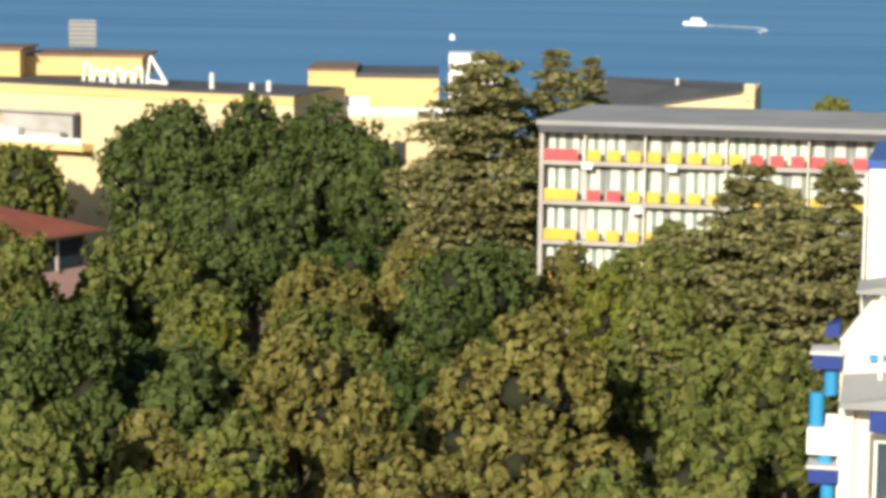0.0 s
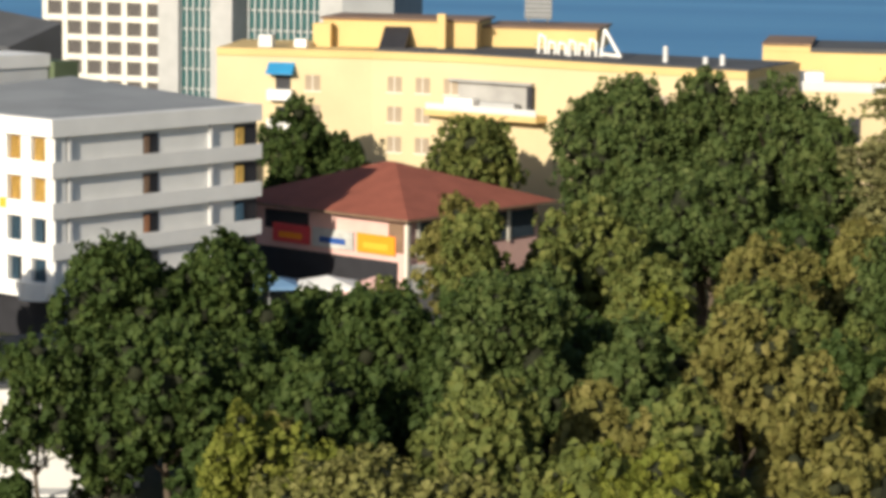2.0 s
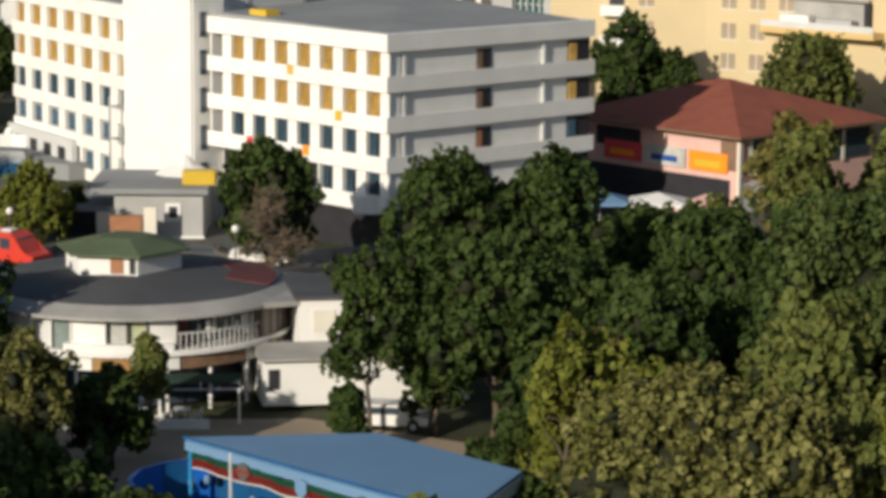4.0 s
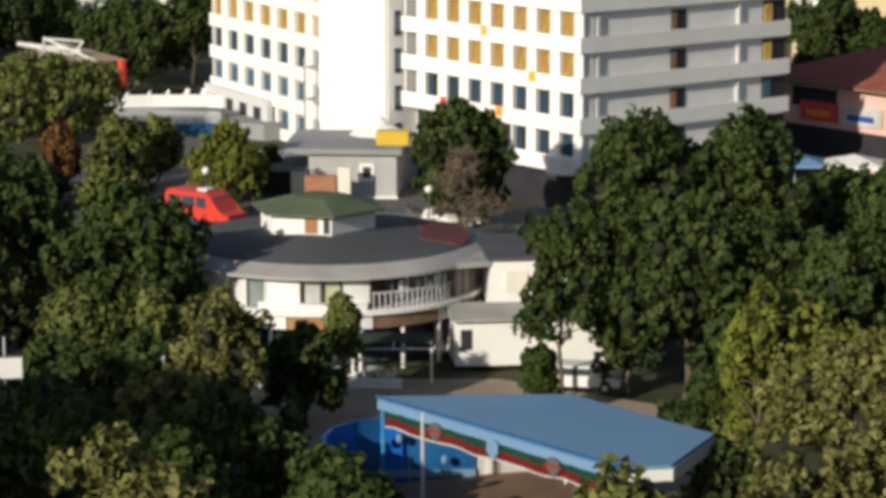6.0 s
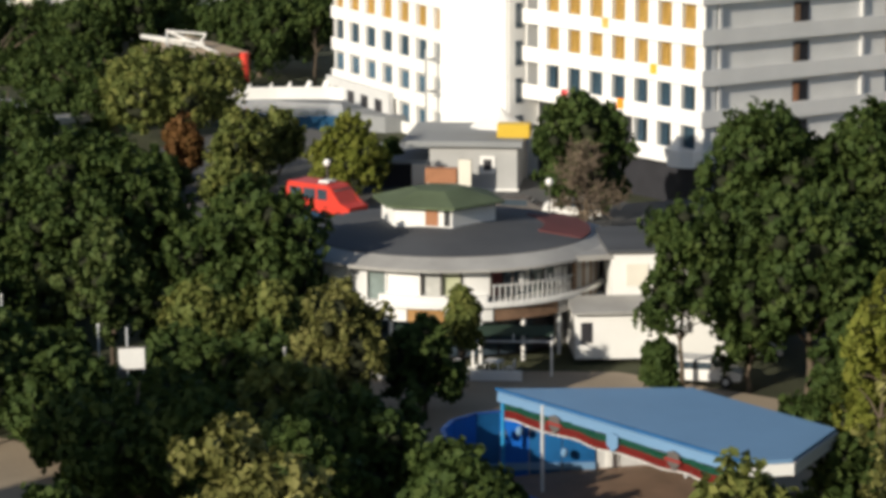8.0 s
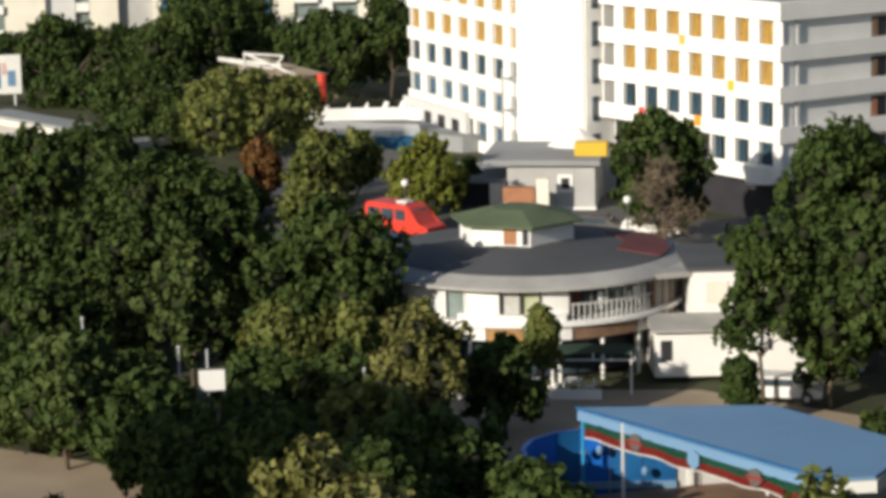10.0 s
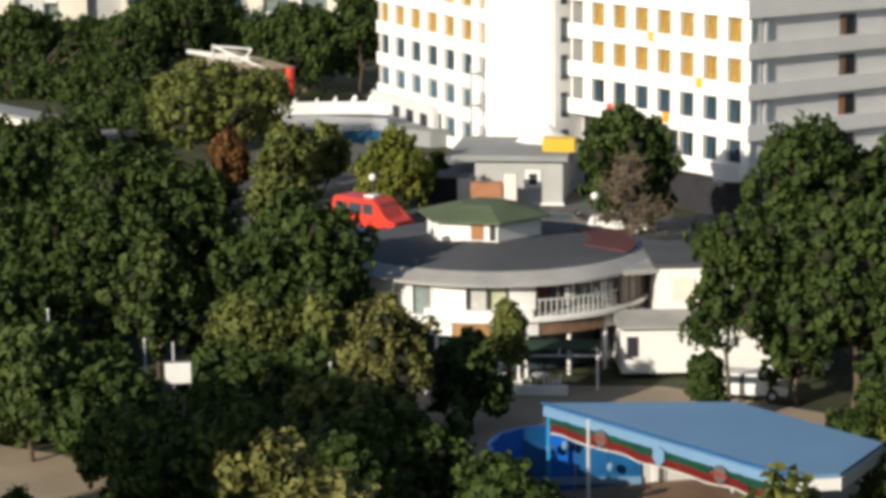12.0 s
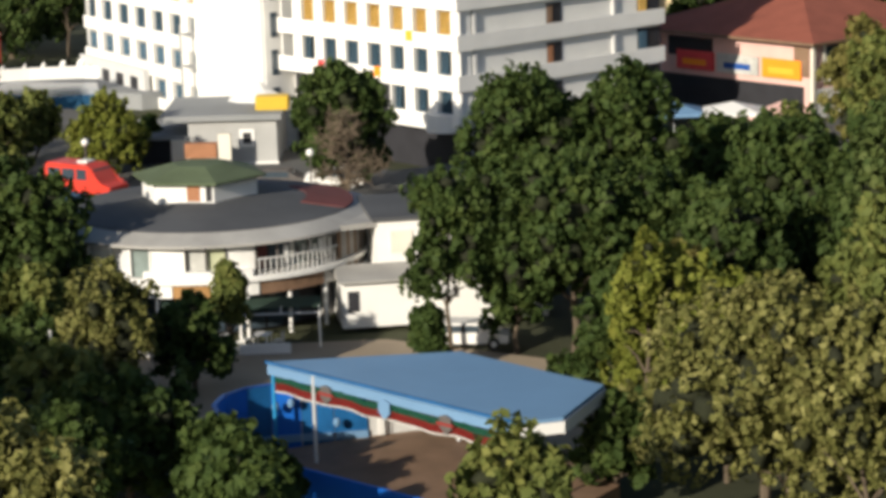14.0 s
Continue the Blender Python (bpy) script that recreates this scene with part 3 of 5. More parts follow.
# ---- colour-panelled hotel ----
def panel_hotel():
    ax, ay, bx_, by_ = 7.00, 176.84, 28.27, 172.74
    ln = math.hypot(bx_ - ax, by_ - ay)
    ang = math.degrees(math.atan2(by_ - ay, bx_ - ax))
    h = thing("panel_hotel", pose(ax, ay, 0, 0, 0, ang), "grey concrete hotel with red and yellow balcony panels", "hotel")
    W_ = ln + 6
    part("wall", boxes((0.3, 1.2, 0, W_, 9, 18.1)), M["grey"], h)
    part("end_wall", boxes((0, -0.15, 0, 0.3, 9, 18.1)), M["concrete"], h)
    part("roof", prism(((-0.2, -0.7), (W_, -0.7), (W_, 10), (2.2, 10)), 18.62, (18.95, 18.95, 19.42, 19.42)), M["felt_pale"], h)
    part("fascia", boxes((0, -0.62, 18.12, W_, -0.4, 18.6)), M["felt"], h)
    for k in range(int(W_ / 1.25)):
        part("fascia_bracket", boxes((0.3 + 1.25 * k, -0.4, 18.12, 0.55 + 1.25 * k, 1.2, 18.5)), M["rust"], h)
    levels = (16.1, 13.3, 10.5, 7.7)
    bay, n = 1.405, int((ln + 4) / 1.405) - 1
    red_cols = {0: lambda j: j >= 8, 1: lambda j: j in (0, 1), 2: lambda j: False, 3: lambda j: j > 5}
    pane = None
    panels = {}
    for k, z in enumerate(levels):
        part("floor_slab", boxes((0.3, -0.1, z - 0.28, W_, 1.2, z)), M["concrete"], h)
        part("wide_panel", rounded(0.03, (0.4, -0.22, z + 0.05, 2.7, -0.1, z + 0.85)), M["red_panel" if k == 0 else "yellow_panel"], h)
        part("wide_window", boxes((0.5, 1.05, z + 0.05, 2.7, 1.18, z + 2.3)), M["sash"], h)
        for cx in (0.55, 1.25, 2.2):
            part("wide_curtain", boxes((cx, 0.9, z + 0.1, cx + 0.42, 0.98, z + 2.25)), M["pale_drape"], h)
        for j in range(n):
            x = 3.90 - 0.75 + bay * j
            key = "red_panel" if red_cols[k](j) else "yellow_panel"
            if key not in panels:
                panels[key] = part("balcony_panel", rounded(0.03, (0.22, -0.22, 0.05, 1.16, -0.1, 0.82)), M[key], h)
                panels[key].matrix_basis = pose(x, 0, z)
            else:
                again(panels[key], x, 0, z)
            if pane is None:
                pane = part("window", boxes((0.06, 1.05, 0.05, 1.36, 1.18, 2.3)), M["sash"], h)
                drape = part("curtain", boxes((0.08, 0.92, 0.1, 0.52, 0.98, 2.25), (0.86, 0.92, 0.1, 1.3, 0.98, 2.25)), M["pale_drape"], h)
                half = part("curtain", boxes((0.3, 0.92, 0.1, 1.0, 0.98, 2.25)), M["white_cloth"], h)
                fin = part("divider", boxes((-0.05, 0.0, 0.0, 0.05, 1.2, 2.5)), M["cream"], h)
                unit_ = part("cooling_unit", rounded(0.03, (0.1, -0.3, -0.32, 0.85, 0.0, 0.12)), M["white"], h)
                for o in (pane, drape, fin):
                    o.matrix_basis = pose(x, 0, z)
                half.matrix_basis, unit_.matrix_basis = pose(x + bay * 2, 0, z), pose(x + bay * 4, 0, levels[1] + 2.6)
            else:
                again(pane, x, 0, z)
                again(drape if random.random() < 0.7 else half, x + random.uniform(-0.06, 0.1), 0, z)
                if j % 4 == 3:
                    again(fin, x, 0, z)
    again(unit_, 2.9, 0, levels[1] + 2.6)
    again(unit_, 6.4, 0, levels[2] + 2.4)
    return h


panel_hotel()


# ---- near blue and white building ----
def blue_building():
    b = thing("blue_trimmed_block", pose(14.72, 88.7, 0.75, 0, 0, -12), "white building with blue awnings, trim and balconies", "building")
    part("tower_wall", boxes((0.35, 1.0, 0, 9, 10, 23.0)), M["white"], b)
    part("tower_cap", boxes((0.25, 0.9, 23.0, 9, 10, 23.3)), M["blue"], b)
    part("drain_pipe", tubes(((0.22, 1.2, 1), (0.22, 1.2, 22.8), 0.06)), M["lightgrey"], b)
    part("side_wall", prism(((-0.4, 0), (0.9, 0), (0.9, 1.0), (-0.4, 1.0)), 0, (17.0, 18.8, 18.8, 17.0)), M["cream"], b)
    part("hood_roof", prism(((0.1, -0.9), (6, -0.9), (6, 1.0), (0.1, 1.0)), 18.75, (18.85, 19.9, 20.1, 19.0)), M["felt_pale"], b)
    part("bay_wall", boxes((0.9, -0.3, 0, 8, 1.0, 18.75)), M["white"], b)
    part("bay_post", boxes((0.95, -0.75, 15.2, 1.1, -0.6, 18.8)), M["lightgrey"], b)
    part("window", boxes((1.5, -0.4, 15.8, 3.4, -0.3, 18.0)), M["glass"], b)
    part("upper_awning", prism(((-0.95, -0.3), (-0.45, -0.3), (-0.45, 0.9), (-0.95, 0.9)), 17.1, (17.45, 17.6, 17.6, 17.45)), M["blue_deep"], b)
    part("upper_balcony", boxes((-1.3, -0.2, 16.45, -0.3, 1.0, 16.6)), M["lightgrey"], b)
    part("string_course", boxes((-0.46, -0.06, 16.95, 0.9, 0.0, 17.05)), M["lightgrey"], b)
    for z in (15.4, 11.3, 7.2):
        part("awning", rounded(0.03, (-1.38, -0.5, z + 0.55, -0.32, 1.0, z + 1.08)), M["blue_deep"], b)
        part("awning_edge", boxes((-1.46, -0.56, z + 1.08, -0.28, 1.0, z + 1.18)), M["lightgrey"], b)
        part("column", tubes(((-0.72, 0.2, z - 0.45), (-0.72, 0.2, z + 0.55), 0.25), n=16), M["azure"], b)
        part("round_bay", tubes(((-1.2, 0.3, z - 1.6), (-1.2, 0.3, z - 0.42), 0.27), n=16), M["azure"], b)
        part("side_balcony", rounded(0.02, (-1.48, -0.3, z - 2.55, -0.3, 1.0, z - 1.62)), M["white"], b)
        part("chair_back", rounded(0.02, (-0.85, -0.1, z - 1.62, -0.4, 0.0, z - 1.1)), M["lightgrey"], b)
        part("lower_column", tubes(((-0.85, 0.3, z - 3.1), (-0.85, 0.3, z - 2.55), 0.27), n=16), M["azure"], b)
    part("cream_pier", boxes((-0.3, -0.45, 0, 0.15, 0.0, 14.9)), M["cream"], b)
    part("front_awning", prism(((0.75, -2.1), (6, -2.1), (6, -0.3), (0.75, -0.3)), 14.1, (14.8, 14.8, 15.2, 15.2)), M["blue_deep"], b)
    part("balcony_roof", prism(((-0.3, -2.0), (6, -2.0), (6, -0.3), (-0.3, -0.3)), 14.85, (15.0, 15.9, 16.4, 15.8)), M["felt_pale"], b)
    part("roof_trim", boxes((0.6, -0.5, 16.35, 6, -0.3, 16.55)), M["azure"], b)
    part("front_post", boxes((0.55, -2.0, 8, 0.72, -1.8, 14.3)), M["lightgrey"], b)
    part("front_window", boxes((1.0, -0.42, 11.2, 4, -0.3, 13.4)), M["glass"], b)
    part("balcony_front", boxes((0.4, -2.2, 10.0, 6, -2.05, 11.1)), M["azure"], b)
    part("balcony_floor", boxes((0.4, -2.2, 9.8, 6, -0.3, 10.0)), M["white"], b)
    return b


blue_building()


# ---- red-roofed pavilion of shops ----
def red_house():
    h = thing("shop_pavilion", pose(-37.25, 193.5, 0.44, 0, 0, 60.5) @ Matrix.Scale(0.965, 4), "pink shop pavilion under a red hipped roof", "shop")
    lx, ly = 20.0, 21.0
    part("wall", boxes((1.2, 1.2, -0.6, lx - 1.2, ly - 1.2, 6.6)), M["pink"], h)
    bm = bmesh.new()
    v = [bm.verts.new(p) for p in ((0, 0, 6.6), (lx, 0, 6.6), (lx, ly, 6.6), (0, ly, 6.6), (lx / 2, lx / 2, 9.9), (lx / 2, ly - lx / 2, 9.9))]
    for q in ((0, 1, 4), (1, 2, 5, 4), (2, 3, 5), (3, 0, 4, 5), (3, 2, 1, 0)):
        bm.faces.new([v[i] for i in q])
    part("roof", bm, M["red_tile"], h)
    part("eave", boxes((-0.05, -0.05, 6.4, lx + 0.05, ly + 0.05, 6.58)), M["wood"], h)
    part("corner_pillar", boxes((1.0, 0.9, -0.6, 1.35, 1.15, 6.4)), M["cream"], h)
    for k in range(4):
        part("window_pier", boxes((2.4 + 4.0 * k, 1.0, 3.4, 2.8 + 4.0 * k, 1.07, 6.2)), M["cream"], h)
    part("corner_window", boxes((1.08, 1.4, 3.6, 1.18, 3.0, 6.0)), M["wood"], h)
    part("shop_wall", boxes((1.5, 0.98, -0.6, 6.0, 1.16, 2.6)), M["white"], h)
    part("window_band", boxes((2.5, 1.08, 3.6, lx - 1.8, 1.18, 6.0)), M["glass"], h)
    part("upper_window", boxes((1.08, 12, 4.4, 1.18, 17, 6.0)), M["dark"], h)
    part("shop_front", boxes((1.06, 2, 0.2, 1.18, ly - 2, 2.8)), M["dark"], h)
    part("awning", prism(((2.5, -0.6), (7, -0.6), (7, 1.2), (2.5, 1.2)), 3.2, (3.3, 3.3, 3.8, 3.8)), M["white"], h)
    return h


red_house()


def shop_sign(m, w, mat, bar, label):
    s = thing("shop_sign", m, label, "sign", "shop signs")
    part("box", rounded(0.05, (0, -0.25, 0, w, 0, 1.6)), M[mat], s)
    part("bar", boxes((w * 0.18, -0.27, 0.4, w * 0.82, -0.25, 0.9)), M[bar], s)
    return s


LEFT_WALL = pose(-37.25, 193.5, 0.44, 0, 0, 60.5) @ Matrix.Scale(0.965, 4)
shop_sign(LEFT_WALL @ pose(1.2, 6.4, 3.3, 0, 0, -90), 4.2, "orange", "yellow_paint", "bright orange box sign over a shop front")
shop_sign(LEFT_WALL @ pose(1.2, 11.4, 3.3, 0, 0, -90), 4.6, "white_cloth", "blue", "white and blue box sign over a shop front")
shop_sign(LEFT_WALL @ pose(1.2, 16.0, 3.3, 0, 0, -90), 4.2, "red_panel", "orange", "red box sign over a shop front")


def stall(m, w, d, mat, label):
    s = thing("market_umbrella", m, label, "umbrella", "market umbrellas")
    part("canopy", prism(((-w / 2, -d / 2), (w / 2, -d / 2), (w / 2, d / 2), (-w / 2, d / 2)), 2.3, 2.5), M[mat], s)
    bm = bmesh.new()
    v = [bm.verts.new(p) for p in ((-w / 2, -d / 2, 2.504), (w / 2, -d / 2, 2.504), (w / 2, d / 2, 2.504), (-w / 2, d / 2, 2.504), (0, 0, 3.2))]
    for q in ((0, 1, 4), (1, 2, 4), (2, 3, 4), (3, 0, 4), (3, 2, 1, 0)):
        bm.faces.new([v[i] for i in q])
    part("top", bm, M[mat], s)
    part("pole", tubes(((0, 0, 0), (0, 0, 2.4), 0.05)), M["steel"], s)
    return s


stall(pose(-46.5, 186, 0, 0, 0, 20), 4.5, 4.0, "membrane", "pale blue market umbrella over a stall")
stall(pose(-42.2, 187, 0, 0, 0, 10), 4.6, 4.0, "white", "off-white market umbrella over a stall")
stall(pose(-38.6, 187.5, 0, 0, 0, 25), 2.4, 2.4, "pink", "faded red market umbrella over a stall")


# ---- round restaurant ----
def round_restaurant():
    r = thing("round_restaurant", pose(-58.6, 127.6, 0.15), "round two-storey white restaurant with dark roof and pale rim", "restaurant")

    def arc(rad, a0, a1, n):
        return [(rad * math.cos(radians(a0 + (a1 - a0) * i / n)), rad * math.sin(radians(a0 + (a1 - a0) * i / n))) for i in range(n + 1)]

    def ring(r0, r1, z0, z1, z1in=None, a0=0, a1=360, n=56):
        bm = bmesh.new()
        o, i = arc(r1, a0, a1, n), arc(r0, a0, a1, n)
        zi = z1 if z1in is None else z1in
        for k in range(n):
            c = [bm.verts.new(p) for p in ((*o[k], z0), (*o[k + 1], z0), (*o[k + 1], z1), (*o[k], z1), (*i[k], z0), (*i[k + 1], z0), (*i[k + 1], zi), (*i[k], zi))]
            for q in ((0, 1, 2, 3), (3, 2, 6, 7), (5, 4, 7, 6), (1, 0, 4, 5)):
                bm.faces.new([c[t] for t in q])
            if a1 - a0 < 359 and k in (0, n - 1):
                e = (0, 3, 7, 4) if k == 0 else (1, 5, 6, 2)
                bm.faces.new([c[t] for t in e])
        bmesh.ops.remove_doubles(bm, verts=bm.verts[:], dist=0.001)
        return bm
    # lower wall coloured near black to imitate shade under the balcony
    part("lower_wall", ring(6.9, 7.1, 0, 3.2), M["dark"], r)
    part("upper_wall", ring(7.0, 7.3, 3.3, 5.1), M["white"], r)
    part("balcony_floor", ring(7.0, 9.0, 3.15, 3.35), M["white"], r)
    part("rim", ring(7.9, 9.4, 5.1, 5.25, 5.72), M["concrete"], r, "weathered pale concrete roof rim")
    part("roof", ring(0.1, 8.0, 5.6, 5.74, 6.5), M["felt"], r, "dark bituminous roof")
    part("red_roof_patch", ring(5.4, 8.0, 5.78, 5.80, 6.06, 2, 58, 16), M["dark_red"], r)
    part("eave_wing", prism(((8.9, -2.9), (11.2, -0.9), (10.0, 3.2), (7.4, 2.6)), 5.1, 5.4), M["concrete"], r)
    # upper storey: left bays greyed to imitate tree shade, white panels, a curtained bay, an open balcony and a lattice
    # screen
    for a0, a1, mt, out in ((-172, -150, "white", 8.55), (-150, -128, "white", 8.55), (-128, -116, "white_cloth", 8.5), (-116, -104.5, "white", 8.6), (-104.5, -96, "lightgrey", 8.5), (-95.6, -88, "sash", 8.45), (-87.5, -75.5, "white", 8.6), (-74.5, -68, "white_cloth", 8.45), (-67.6, -61, "curtain_green", 8.45), (-60.5, -50.5, "white", 8.6), (-50, -42, "dark", 7.6), (-42, -29, "glass", 7.6), (-29, -16, "sash", 7.6)):
        part("front_panel", ring(out - 0.15, out, 3.36, 5.08, None, a0, a1, 4), M[mt], r)
    for a0 in (-128, -116, -104.5, -96, -88, -75, -67.8, -60.8, -50.2, -42, -29, -16):
        x, y = 8.62 * math.cos(radians(a0)), 8.62 * math.sin(radians(a0))
        part("window_post", tubes(((x, y, 3.36), (x, y, 5.08), 0.07), n=6), M["rust" if a0 > -80 else "white"], r)
    part("balcony_door", ring(7.62, 7.7, 3.36, 5.0, None, -47.5, -43.5, 2), M["dark_red"], r)
    part("window_sill", ring(8.6, 8.95, 3.36, 3.75, None, -90, -52, 10), M["white"], r)
    for k in range(16):
        a0 = -49.5 + 2.1 * k
        x, y = 8.85 * math.cos(radians(a0)), 8.85 * math.sin(radians(a0))
        part("baluster", tubes(((x, y, 3.36), (x, y, 4.2), 0.035), n=5), M["lightgrey"], r)
    part("balcony_rail", ring(8.80, 8.90, 4.2, 4.28, None, -50, -16, 10), M["lightgrey"], r)
    # washing on the balcony line
    rng = random.Random(21)
    for k in range(9):
        a0 = -39 + 2.6 * k
        z = rng.uniform(3.7, 4.1)
        part("washing", ring(8.5, 8.54, z, rng.uniform(4.5, 4.85), None, a0, a0 + rng.uniform(1.0, 2.2), 2), M[rng.choice(("white", "white_cloth", "rust", "white"))], r)
    # vertical lattice over both storeys at the annex side
    for k in range(20):
        a0 = -13.5 + 2.0 * k
        part("lattice_slat", ring(8.55, 8.68, 1.6, 5.08, None, a0, a0 + 1.35, 1), M["concrete" if k % 3 else "wood"], r)
    part("lattice_rail", ring(8.5, 8.56, 3.2, 3.36, None, -14, 27, 10), M["concrete"], r)
    part("screen_wall", ring(7.4, 7.5, 0, 5.0, None, -14, 30, 8), M["concrete"], r)
    for a0, a1, mt in ((-172, -150, "white"), (-150, -128, "white"), (-128, -104, "lightgrey"), (-104, -80, "white"), (-79.6, -67, "wood_warm"), (-66.6, -50, "white"), (-49, -24, "brick_dull"), (-23.5, -14, "concrete")):
        part("fascia_panel", ring(8.75, 8.9, 2.35, 3.0, None, a0, a1, 6), M[mt], r)
    part("slab_edge", ring(8.6, 9.15, 3.1, 3.3, None, -170, -14, 30), M["white"], r)
    for k in range(9):
        a0 = -150 + k * 16.0
        x, y = 8.7 * math.cos(radians(a0)), 8.7 * math.sin(radians(a0))
        part("column", tubes(((x, y, 0), (x, y, 3.1), 0.11)), M["white"], r)
    for k in range(15):
        a0 = -160 + k * 9.0
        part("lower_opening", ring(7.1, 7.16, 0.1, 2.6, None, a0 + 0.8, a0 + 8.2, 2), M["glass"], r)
    # six-sided lantern room
    hexa = lambda rad, turn=8: [(-0.8 + rad * math.cos(radians(60 * i + turn)), 0.4 + rad * math.sin(radians(60 * i + turn))) for i in range(6)]
    part("lantern_wall", prism(hexa(3.35), 5.9, 7.35), M["white"], r)
    bm = bmesh.new()
    v = [bm.verts.new((x, y, 7.3)) for x, y in hexa(3.9)]
    w = [bm.verts.new((x, y, 7.42)) for x, y in hexa(3.9)]
    ridge = [bm.verts.new((x, y, 8.02)) for x, y in hexa(1.5)]
    for i in range(6):
        j = (i + 1) % 6
        bm.faces.new((v[i], v[j], w[j], w[i]))
        bm.faces.new((w[i], w[j], ridge[j], ridge[i]))
    bm.faces.new(ridge)
    bm.faces.new(v[::-1])
    part("lantern_roof", bm, M["green"], r, "faded green felt hipped roof")
    d0 = hexa(3.39)
    (xa, ya), (xb, yb) = d0[4], d0[5]
    for u0, u1, mt in ((0.54, 0.76, "brick"), (0.86, 0.96, "dark")):
        n0, n1 = Vector((xa + (xb - xa) * u0, ya + (yb - ya) * u0)), Vector((xa + (xb - xa) * u1, ya + (yb - ya) * u1))
        inw = Vector((-0.8, 0.4)) - n0
        inw = inw.normalized() * 0.15
        part("shutter", prism((n0, n1, n1 + inw, n0 + inw), 6.35, 7.25), M[mt], r)
    return r


round_restaurant()

kitchen = thing("white_kitchen_annex", pose(-49.4, 122.8, 0.28, 0, 0, 28), "low white annex with a felt lean-to roof", "building")
part("wall", boxes((0.4, 0, 0, 11.6, 7, 2.5)), M["white"], kitchen)
part("lean_to_roof", prism(((0.2, -0.4), (7.2, -0.4), (7.2, 2.3), (0.2, 2.3)), 2.5, (2.62, 2.62, 3.0, 3.0)), M["concrete"], kitchen)
part("upper_wall", boxes((2.6, 2.3, 2.5, 13, 9, 5.3)), M["white"], kitchen)
part("upper_roof", boxes((2.4, 2.1, 5.3, 13.2, 9.2, 5.5)), M["felt"], kitchen)
part("window", boxes((0.7, -0.05, 0.9, 1.3, 0, 2.0)), M["dark"], kitchen)
part("shutter", boxes((3.4, 2.24, 3.5, 4.6, 2.3, 4.7)), M["cream"], kitchen)
for x in (4.6, 5.6):
    part("cooling_unit", rounded(0.03, (x, -0.35, 1.5, x + 0.8, 0, 2.1)), M["lightgrey"], kitchen)

# ---- grey service house with a planter ----
service = thing("grey_service_house", pose(-79.0, 165.0, -0.35, 0, 0, 18), "grey rendered service house with flat roof", "building")
part("wall", boxes((1.6, 0, 0, 8.0, 9, 4.6)), M["grey"], service)
part("plinth", boxes((1.5, -0.12, 0, 8.1, 0, 1.5)), M["white"], service)
# solid near-black block: the shade under the porch roof as colour
part("porch_shade", boxes((-3.2, 1.2, 0, 1.6, 8, 3.2)), M["dark"], service)
part("porch_roof", boxes((-3.6, 0.2, 3.2, 1.6, 8.4, 3.5)), M["felt_pale"], service)
part("roof", boxes((-0.4, -0.5, 4.6, 8.4, 9.4, 5.0)), M["felt_pale"], service)
part("window_frame", boxes((5.3, -0.08, 2.6, 6.4, 0, 3.9)), M["white"], service)
part("window", boxes((5.55, -0.1, 2.85, 6.15, -0.08, 3.65)), M["dark"], service)
part("doorway", boxes((0.3, -0.05, 0.2, 1.5, 1.2, 3.2)), M["cream"], service)
planter = thing("balcony_planter", pose(-75.8, 163.8, 0, 0, 0, 18), "terracotta planter wall with small shrubs", "planter")
part("base", boxes((-1.0, -0.25, 0.9, 1.1, 0.5, 1.9)), M["white"], planter)
part("box", rounded(0.03, (-1.1, -0.35, 1.9, 1.2, 0.5, 2.95)), M["brick"], planter)
part("glazed_door", boxes((1.3, -0.2, 0.9, 2.2, 0.4, 3.6)), M["cream"], planter)
crate = solid("yellow_skip", rounded(0.05, (0, 0, 0, 2.4, 1.5, 1.0)), M["yellow_paint"], "yellow painted box on a flat roof", "box", m=pose(-73.4, 168.4, 4.65, 0, 0, 18))


